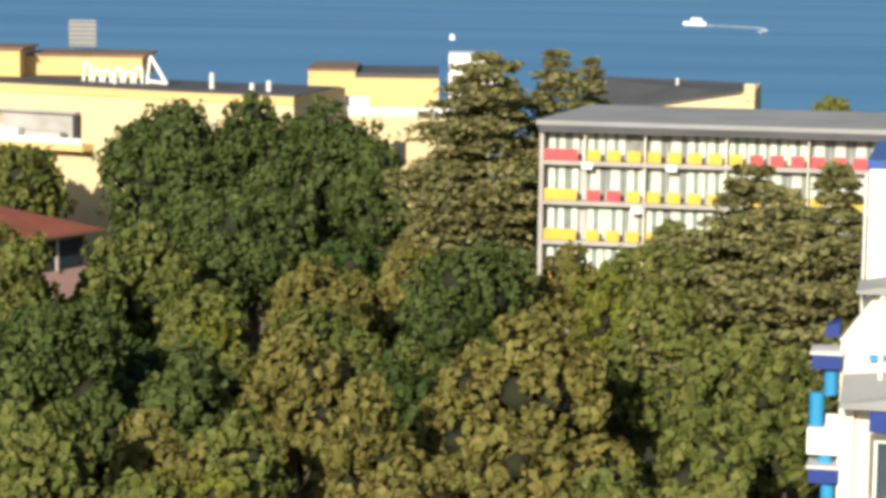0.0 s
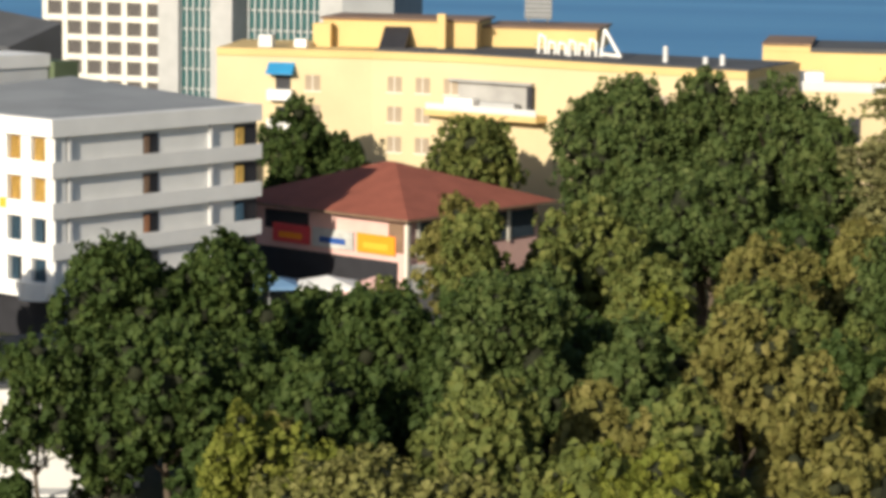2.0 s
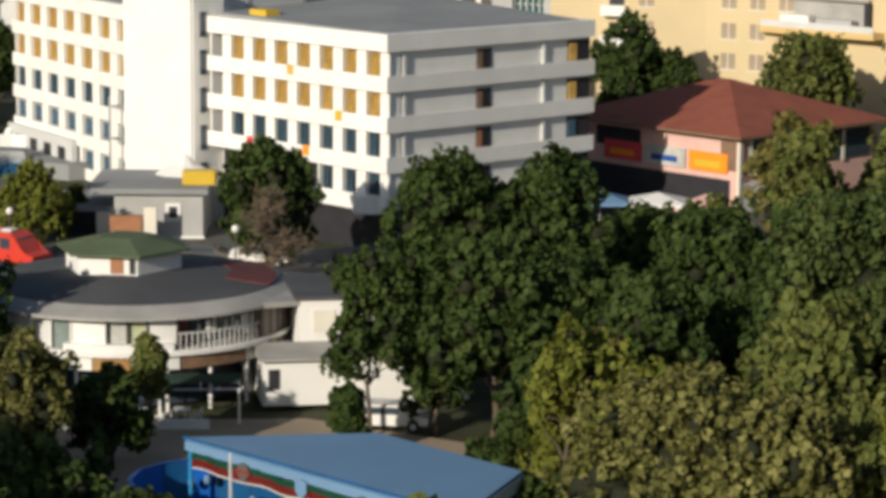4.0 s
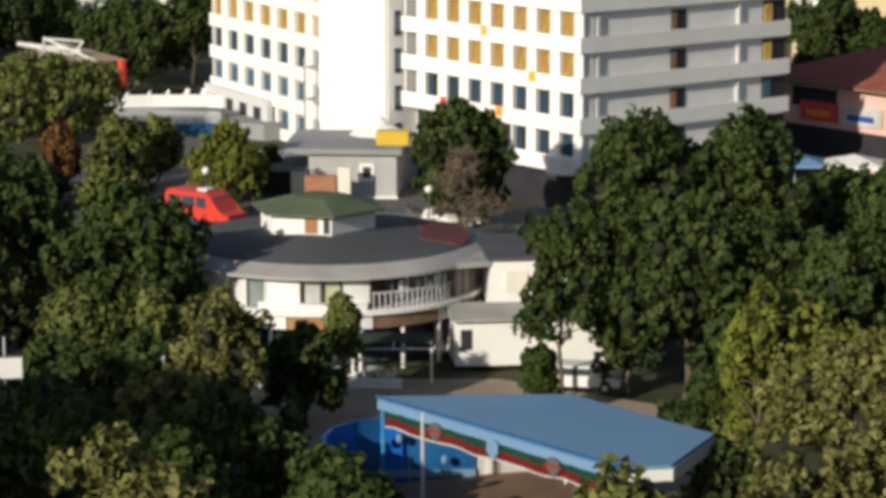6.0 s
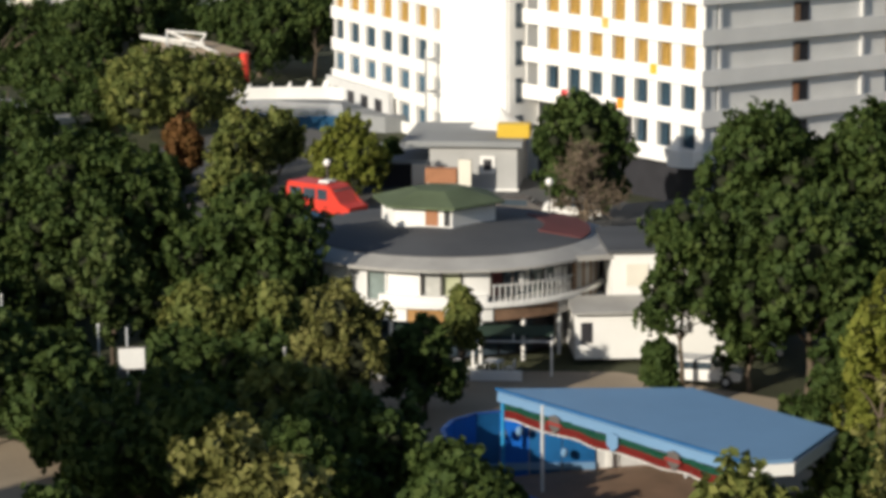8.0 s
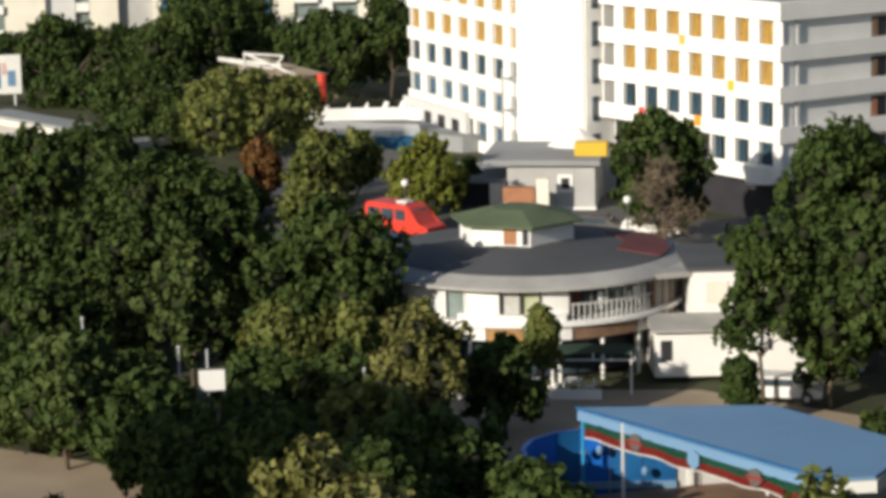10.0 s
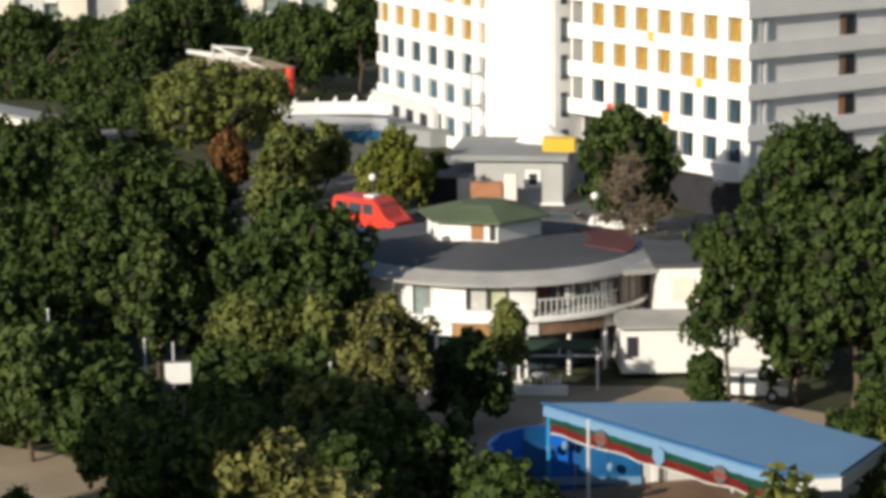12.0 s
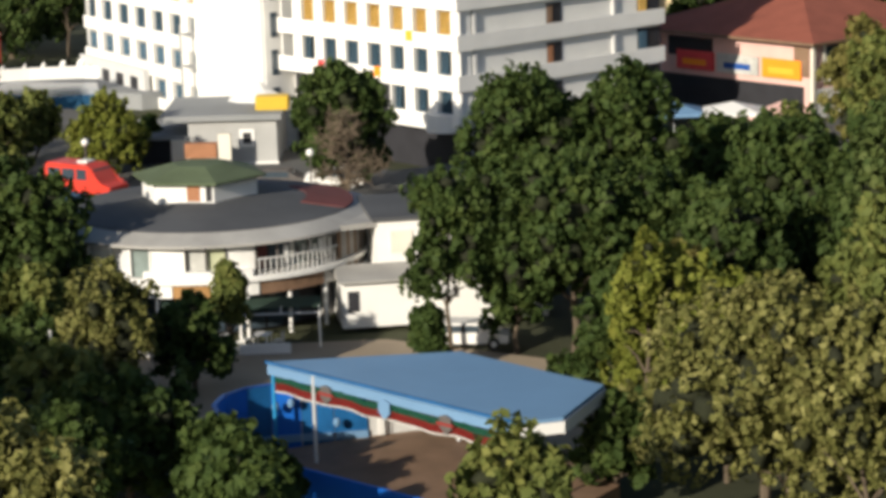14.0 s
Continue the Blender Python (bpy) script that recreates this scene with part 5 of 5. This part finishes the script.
OLIVE = ((-7.2, 149.8, 12, 3.87), (-2.1, 165, 11.6, 2.79), (4, 111.9, 14.4, 4.86), (-2.9, 104, 12.9, 2.52), (2.9, 98, 12.5, 3.96), (-31.4, 183.3, 9.7, 3.5), (-28.0, 112.6, 7.6, 2.2), (-12.6, 111.3, 10.1, 2.88), (-7.2, 127.8, 11.5, 3.06), (-1.4, 88, 12.8, 2.16), (8.3, 157.8, 12.3, 2.70))
BUSH = ((35.6, 233.3, 17.1, 3.7),)
BIG = ((-40.5, 130.9, 13.3, 5.0), (-36.1, 133.2, 13.5, 3.7), (-35.8, 121.8, 10.1, 4.2), (-32.5, 123.8, 9.6, 3.3), (-41.6, 119.0, 9.9, 2.5))
CREAM = ((-18.5, 91.1, 11.2, 3.06), (-53.8, 105.0, 7.3, 3.0), (-35.6, 62.2, 12.9, 2.0), (-19.6, 93, 10.7, 5.31), (-15.2, 88.7, 11.4, 2.70), (-33.4, 61.2, 12.3, 1.8))
RUST = ((-95.9, 161.7, 6.0, 1.7),)

seed = 10
for rows_, leaf_kind, size, label in (
        (OAK_A, "oak", 0.28, "broad green deciduous tree in full leaf"),
        (OAK_B, "oak", 0.28, "broad green deciduous tree in full leaf"),
        (OAK_C, "oak", 0.28, "broad green deciduous tree in full leaf"),
        (GREEN, "green", 0.28, "tall cool green deciduous tree in full leaf"),
        (DARK_A, "dark", 0.28, "dense dark green deciduous tree"),
        (DARK_B, "dark", 0.28, "dense dark green deciduous tree"),
        (DARK_C, "dark", 0.28, "dense dark green deciduous tree"),
        (DARK_D, "dark", 0.28, "dense dark green deciduous tree"),
        (LIME, "lime", 0.23, "fresh yellow-green leafy tree"),
        (OLIVE, "olive", 0.28, "olive green tree with dry late-summer leaves"),
        (BUSH, "bush", 0.30, "round bushy green treetop"),
        (BIG, "dark", 0.26, "tall dark green tree with rounded upright lobes"),
        (CREAM, "cream", 0.20, "light olive tree with pale seed heads"),
        (RUST, "rust", 0.26, "small tree turning reddish brown")):
    for x, y, top, r in rows_:
        seed += 1
        broadleaf(x, y, top, r, leaf_kind, label, seed, size)
for x, y, top, r in CEDAR + PINE:
    seed += 1
    cedar(x, y, top, r, "tall spreading cedar with layered branches", seed)


# ---- dead conifer by the hotel ----
def dead_tree():
    rng = np.random.default_rng(77)
    t = thing("dead_tree", pose(-60.6, 153.6, 0), "bare brown dead conifer with brittle twigs", "tree")
    bm, tw = bmesh.new(), bmesh.new()
    tube(bm, (0, 0, -0.3), (0.1, 0, 7.4), 0.22, 0.05)
    for k in range(64):
        z = rng.uniform(1.8, 7.0)
        an = rng.uniform(0, 6.283)
        ln = 3.5 * (1.15 - z / 8.2) * rng.uniform(0.6, 1.1)
        e = Vector((math.cos(an) * ln, math.sin(an) * ln, z + ln * rng.uniform(0.1, 0.6)))
        s = Vector((0.05, 0, z))
        tube(bm, s, e, 0.05, 0.015, n=5)
        for j in range(16):
            u = rng.uniform(0.3, 1.0)
            p = s.lerp(e, u)
            q = p + Vector(rng.normal(0, 0.32, 3)) + Vector((0, 0, 0.12))
            tube(tw, p, q, 0.035, 0.012, n=4)
    part("trunk", bm, M["dead"], t)
    tagged(part("twig", tw, M["dead"], t), kind="stuff")


dead_tree()


# ---- globe lamps, masts, board ----
def globe_lamp(x, y, h):
    p = thing("globe_lamp", pose(x, y, height(x, y)), "white globe lamp on a thin dark post", "lamp", "globe lamps")
    part("post", tubes(((0, 0, 0), (0, 0, h), 0.06)), M["rust"], p)
    part("globe", ball((0, 0, h + 0.22), 0.26), M["white"], p)


globe_lamp(-79.6, 153.4, 4.4)
globe_lamp(-62.0, 150.8, 4.6)
globe_lamp(13.6, 86.3, 9.0)

score = thing("notice_board", pose(-62.49, 100.09, 0.55, 0, 0, 32), "white board on steel posts beside a court", "board")
part("panel", rounded(0.02, (-0.62, -0.05, 3.0, 0.62, 0.05, 4.0)), M["white"], score)
for z in (2.92, 4.0):
    part("rail", boxes((-0.7, -0.03, z, 0.7, 0.03, z + 0.08)), M["rust"], score)
for x in (-0.2, 0.55):
    part("post", tubes(((x, 0.1, 0), (x, 0.1, 3.9 if x > 0 else 5.0), 0.05)), M["steel"], score)
for x, y, h in ((-66.5, 103.5, 4.6), (-56.5, 104.2, 4.2), (-72.5, 104, 5.5)):
    mast = thing("fence_post", pose(x, y, 0), "thin grey steel court fence post", "post", "fence posts")
    part("post", tubes(((0, 0, 0), (0, 0, h), 0.05)), M["steel"], mast)
    part("cap", ball((0, 0, h), 0.09, 8, 6), M["lightgrey"], mast)


# ---- water-slide boom and terrace by the far wing ----
boom = thing("water_slide_frame", pose(0, 0, 0), "white steel slide frame with a red end cylinder", "slide frame")
for p, q, r_ in (((-125.7, 204.5, 6.45), (-120.6, 207.5, 5.6), 0.15), ((-123.6, 205.7, 6.9), (-117.5, 209.3, 3.6), 0.15), ((-123.6, 205.7, 6.85), (-120.4, 207.6, 6.5), 0.1), ((-120.4, 207.6, 6.5), (-121.0, 207.2, 5.5), 0.1), ((-125.7, 204.5, 6.3), (-121.2, 207.1, 5.3), 0.1)):
    part("rail", tubes((p, q, r_)), M["white"], boom)
part("strut", tubes(((-123.5, 205.7, 0), (-123.5, 205.7, 6.7), 0.12)), M["steel"], boom)
part("cylinder", tubes(((-117.3, 209.4, 1.8), (-117.3, 209.4, 4.7), 0.42), n=16), M["red"], boom)
part("cylinder_base", tubes(((-117.3, 209.4, 0), (-117.3, 209.4, 1.8), 0.2)), M["steel"], boom)

hall = thing("hip_roofed_hall", pose(-124.2, 208.5, 0, 0, 0, -35), "low hall with a beige hipped sheet roof", "building")
part("wall", boxes((-4, -2, 0, 4, 5, 4.6)), M["cream"], hall)
bm = bmesh.new()
v = [bm.verts.new(p) for p in ((-4.6, -2.6, 4.6), (4.6, -2.6, 4.6), (4.6, 5.6, 4.6), (-4.6, 5.6, 4.6), (-1, 1.5, 6.0), (1, 1.5, 6.0))]
for q in ((0, 1, 5, 4), (1, 2, 5), (2, 3, 4, 5), (3, 0, 4), (3, 2, 1, 0)):
    bm.faces.new([v[i] for i in q])
part("roof", bm, M["paving"], hall)

terrace = thing("pool_terrace", pose(0, 0, 0), "raised pool terrace with a white curved parapet", "terrace")
line = ((-114.5, 200.5), (-110.5, 203.0), (-106.0, 205.0), (-102.0, 204.5), (-98.4, 202.2))
for (x0, y0), (x1, y1) in zip(line, line[1:]):
    ln, ang = math.hypot(x1 - x0, y1 - y0), math.degrees(math.atan2(y1 - y0, x1 - x0))
    o = part("parapet", boxes((0, -0.12, 1.4, ln, 0.12, 2.5)), M["white"], terrace)
    o.matrix_basis = pose(x0, y0, 0, 0, 0, ang)
part("deck", prism(((-114.5, 200.5), (-96, 196), (-92, 200), (-98.4, 202.2), (-102, 204.5), (-106, 205), (-110.5, 203)), 0, 1.4), M["felt_pale"], terrace)
part("pool_basin", prism(((-113, 196.5), (-104, 192.0), (-99.5, 195), (-103, 201.5), (-111, 201.0)), 0, 1.5), M["water"], terrace)
for k, (x, y) in enumerate(((-113.6, 202.2), (-112.2, 203.6), (-110.6, 204.2), (-109.0, 205.2), (-107.4, 206.0))):
    ch = thing("sun_lounger", pose(x, y, height(x, y), 0, 0, 20 * k), "white plastic lounger stacked by the pool", "lounger", "loungers by the pool")
    part("bed", rounded(0.04, (-0.9, -0.3, 2.0, 0.9, 0.3, 2.15)), M["white"], ch)
    part("backrest", prism(((0.5, -0.3), (0.9, -0.3), (0.9, 0.3), (0.5, 0.3)), 2.15, (2.25, 2.8, 2.8, 2.25)), M["white"], ch)
    for lx, ly in ((-0.8, -0.25), (0.8, -0.25), (-0.8, 0.25), (0.8, 0.25)):
        part("leg", boxes((lx - 0.03, ly - 0.03, 0, lx + 0.03, ly + 0.03, 2.0)), M["white"], ch)


# ---- blocks, billboard and low roofs behind the park ----
def slab_block(name, m, widths, h, label):
    b = thing(name, m, label, "apartment block")
    x = 0
    for k, (w, mt, dy) in enumerate(widths):
        part("wall_panel", boxes((x, dy, 0, x + w, 12, h)), M[mt], b)
        if mt == "sash":
            for j in range(int(h / 2.9)):
                part("balcony", boxes((x + 0.1, dy - 0.9, 2.9 * j + 0.3, x + w - 0.1, dy, 2.9 * j + 1.3)), M["white"], b)
        x += w
    return b


slab_block("grey_apartment_block", pose(-178.2, 241.2, 0, 0, 0, 33), ((1.0, "sash", 0.5), (4.7, "cream", 0), (3.4, "lightgrey", 0.6), (1.7, "sash", 1.2), (3.3, "cream", 0), (4.0, "grey", 1.0), (1.0, "cream", 0.2)), 30, "tall grey and cream apartment block")
slab_block("balcony_apartment_block", pose(-153.5, 262.5, 0, 0, 0, 27), ((2.6, "cream", 0), (3.0, "sash", 0.4), (1.6, "white", 0), (3.0, "sash", 0.4), (1.6, "cream", 0), (3.0, "sash", 0.4), (2.0, "white", 0)), 26, "cream apartment block with stacked balconies")

bill = thing("billboard", pose(-157.0, 209.7, 0, 0, 0, 38), "white billboard with faded blue and pink blots", "billboard")
part("panel", rounded(0.03, (-1.5, -0.1, 1.2, 3.9, 0.1, 5.2)), M["white"], bill)
part("print", boxes((0.9, -0.13, 1.8, 1.8, -0.1, 4.4), (2.5, -0.13, 2.0, 3.3, -0.1, 3.6)), M["membrane"], bill)
part("print", boxes((-0.6, -0.13, 1.9, 0.3, -0.1, 4.0), (1.95, -0.13, 3.2, 2.4, -0.1, 4.4)), M["pink"], bill)
for x in (-0.8, 3.2):
    part("post", tubes(((x, 0.2, 0), (x, 0.2, 5.1), 0.12)), M["steel"], bill)

shed = thing("low_shop_row", pose(-147.5, 194.8, 0, 0, 0, -24.8), "low shop row with a cream flat roof edge", "shop")
part("wall", boxes((0, 0.5, -1, 28, 4, 1.0)), M["concrete"], shed)
part("roof", boxes((-0.5, 0, 1.0, 28.6, 4.4, 1.5)), M["cream"], shed)
part("roof_deck", boxes((0, 0.9, 1.504, 28, 4.2, 1.6)), M["felt_pale"], shed)
kiosk = solid("kiosk", boxes((0, 0, -1, 5, 3.5, 0.9)), M["lightgrey"], "pale grey kiosk beside the shop row", "kiosk", m=pose(-128.0, 181.5, 0, 0, 0, -24.8))


# ---- parked cars ----
def car(x, y, rz, mat, label):
    c = thing("car", pose(x, y, 0.98 if y > 140 else 0.22, 0, 0, rz), label, "car", "parked cars")
    prof = ((-2.0, 0.3), (2.0, 0.3), (2.05, 0.72), (1.1, 0.88), (0.5, 1.36), (-1.2, 1.40), (-1.9, 0.92), (-2.05, 0.7))
    bm = bmesh.new()
    a_, b_ = [bm.verts.new((px, -0.82, pz)) for px, pz in prof], [bm.verts.new((px, 0.82, pz)) for px, pz in prof]
    for i in range(8):
        bm.faces.new((a_[i], a_[(i + 1) % 8], b_[(i + 1) % 8], b_[i]))
    bm.faces.new(a_[::-1])
    bm.faces.new(b_)
    bmesh.ops.bevel(bm, geom=bm.edges[:], offset=0.06, segments=2, affect="EDGES")
    part("body", bm, M[mat], c)
    for s in (-1, 1):
        part("side_window", prism(((-1.3, s * 0.83 - 0.02), (0.5, s * 0.83 - 0.02), (0.5, s * 0.83 + 0.02), (-1.3, s * 0.83 + 0.02)), 0.92, (1.30, 1.28, 1.28, 1.30)), M["glass"], c)
        for wx in (-1.25, 1.25):
            w = part("wheel", tubes(((wx, s * 0.86 - 0.1, 0.31), (wx, s * 0.86 + 0.1, 0.31), 0.31), n=16), M["rubber"], c)
            part("rim", tubes(((wx, s * 0.86 - 0.12, 0.31), (wx, s * 0.86 + 0.12, 0.31), 0.17), n=10), M["steel"], w)
    part("windscreen", prism(((0.72, -0.7), (0.80, -0.7), (0.80, 0.7), (0.72, 0.7)), 0.95, 1.24), M["glass"], c)
    return c


car(-41.2, 121.0, 15, "white", "white hatchback parked in front of the annex")
car(-63.6, 158.8, 20, "white", "white car parked below the hotel")
car(-67.0, 158.0, 12, "rust", "dark car parked below the hotel")
car(-70.2, 157.4, 8, "lightgrey", "silver car parked below the hotel")
car(-79.6, 148.6, 65, "membrane", "pale blue car parked beside the van")


# ---- cafe terrace in front of the restaurant ----
def cafe_set(x, y, rz):
    t = thing("cafe_table", pose(x, y, 0.22, 0, 0, rz), "white plastic cafe table on the terrace", "table", "cafe tables")
    part("tabletop", rounded(0.02, (-0.45, -0.45, 0.70, 0.45, 0.45, 0.75)), M["white"], t)
    for lx in (-0.38, 0.38):
        for ly in (-0.38, 0.38):
            part("leg", boxes((lx - 0.03, ly - 0.03, 0, lx + 0.03, ly + 0.03, 0.7)), M["white"], t)


def chair(x, y, rz):
    c = thing("cafe_chair", pose(x, y, 0.22, 0, 0, rz), "white plastic cafe chair", "chair", "cafe chairs")
    part("seat", rounded(0.02, (-0.24, -0.24, 0.42, 0.24, 0.24, 0.46)), M["white"], c)
    part("backrest", rounded(0.02, (-0.24, 0.20, 0.46, 0.24, 0.24, 0.88)), M["white"], c)
    for lx in (-0.2, 0.2):
        for ly in (-0.2, 0.2):
            part("leg", boxes((lx - 0.02, ly - 0.02, 0, lx + 0.02, ly + 0.02, 0.42)), M["white"], c)


for x, y, rz in ((-55.4, 117.0, 10), (-53.6, 117.6, 24), (-51.8, 118.4, 5), (-54.6, 115.4, 40)):
    cafe_set(x, y, rz)
    chair(x + 0.9, y + 0.1, rz - 90)
    chair(x - 0.9, y - 0.1, rz + 90)
awn = thing("terrace_frame", pose(-57.0, 117.2, 0, 0, 0, 22), "dark green awning frame over the cafe terrace", "awning")
part("sheet", prism(((0, 0.2), (8.4, 0.2), (8.4, 1.7), (0, 1.7)), 2.05, (2.1, 2.1, 2.3, 2.3)), M["awning_green"], awn)
part("front_beam", tubes(((0, -1.1, 2.05), (8.4, -1.1, 2.05), 0.05)), M["lightgrey"], awn)
for x in (0.1, 2.2, 4.2, 6.3, 8.3):
    part("rafter", tubes(((x, -1.1, 2.05), (x, 0.3, 2.1), 0.035)), M["lightgrey"], awn)
for x in (0.1, 4.2, 8.3):
    part("post", tubes(((x, -1.1, 0), (x, -1.1, 2.05), 0.06)), M["white"], awn)
for k in range(3):
    wl = solid("low_wall", rounded(0.03, (0, -0.12, 0, 2.7, 0.12, 0.7)), M["white"], "low white rendered terrace wall", "wall", "terrace walls", m=pose(-57.6 + 2.75 * k * math.cos(radians(20)), 114.9 + 2.75 * k * math.sin(radians(20)), 0.03, 0, 0, 20))


# ---- boats ----
def boat(x, y, rz, s, label):
    b = thing("boat", pose(x, y, -10, 0, 0, rz), label, "boat", "boats at sea")
    pts = ((-4 * s, -1.3 * s), (2 * s, -1.3 * s), (4.5 * s, 0), (2 * s, 1.3 * s), (-4 * s, 1.3 * s))
    part("hull", prism(pts, -0.4 * s, 1.3 * s), M["white"], b)
    part("cabin", rounded(0.1, (-2.5 * s, -1 * s, 1.3 * s, 1.6 * s, 1 * s, 2.7 * s)), M["white"], b)
    part("window_strip", boxes((-2.3 * s, -1.03 * s, 1.8 * s, 1.3 * s, -1.0 * s, 2.3 * s)), M["glass"], b)


boat(118.7, 1192, 172, 1.25, "white motor boat turning on open water")
boat(4.2, 994, 90, 0.75, "small white boat far out on the sea")


# ---- marquee, towels, planting ----
tent = thing("white_marquee", pose(-75.6, 174.0, 0), "white peaked marquee beside the stair tower", "marquee")
bm = bmesh.new()
ring_ = [bm.verts.new((2.4 * math.cos(6.2832 * i / 10), 2.4 * math.sin(6.2832 * i / 10), 4.6)) for i in range(10)]
up_ = [bm.verts.new((0.9 * math.cos(6.2832 * i / 10), 0.9 * math.sin(6.2832 * i / 10), 5.4)) for i in range(10)]
tip_ = bm.verts.new((0, 0, 6.2))
for i in range(10):
    j = (i + 1) % 10
    bm.faces.new((ring_[i], ring_[j], up_[j], up_[i]))
    bm.faces.new((up_[i], up_[j], tip_))
part("canopy", bm, M["white"], tent)
for i in range(0, 10, 2):
    x, y = 2.3 * math.cos(6.2832 * i / 10), 2.3 * math.sin(6.2832 * i / 10)
    part("post", tubes(((x, y, 0), (x, y, 4.6), 0.05)), M["steel"], tent)

HOTEL = pose(-58.0, 169.3, -0.4, 0, 0, 60.5)
for y, z, mt, lb in ((15.2, 6.5, "red_panel", "red towel drying over a balcony front"), (8.6, 6.5, "orange", "orange towel drying over a balcony front"), (4.9, 9.4, "yellow_paint", "yellow towel drying over a balcony front"), (10.4, 12.3, "orange_cloth", "tan towel drying over a balcony front")):
    solid("towel", rounded(0.01, (-0.03, 0, 0.45, 0.19, 0.75, 1.18)), M[mt], lb, "towel", "towels on balconies", m=HOTEL @ pose(0, y, z))


# ---- foam behind the boat ----
rng_foam = random.Random(5)
foam = bmesh.new()
for k in range(90):
    u = k / 89
    x = 123 + 23 * math.sin(u * 2.4) + rng_foam.uniform(-0.8, 0.8)
    y = 1188 - 78 * u * u + rng_foam.uniform(-1, 1) * (2 + 7 * u)
    r = rng_foam.uniform(0.5, 1.0) * (1 - 0.45 * u)
    bmesh.ops.create_icosphere(foam, subdivisions=1, radius=r, matrix=Matrix.Translation((x, y, -10)) @ Matrix.Diagonal((1.7, 3.0, 0.3, 1)))
solid("wake", foam, M["white"], "curved white foam wake behind a boat", "wake", kind="stuff")
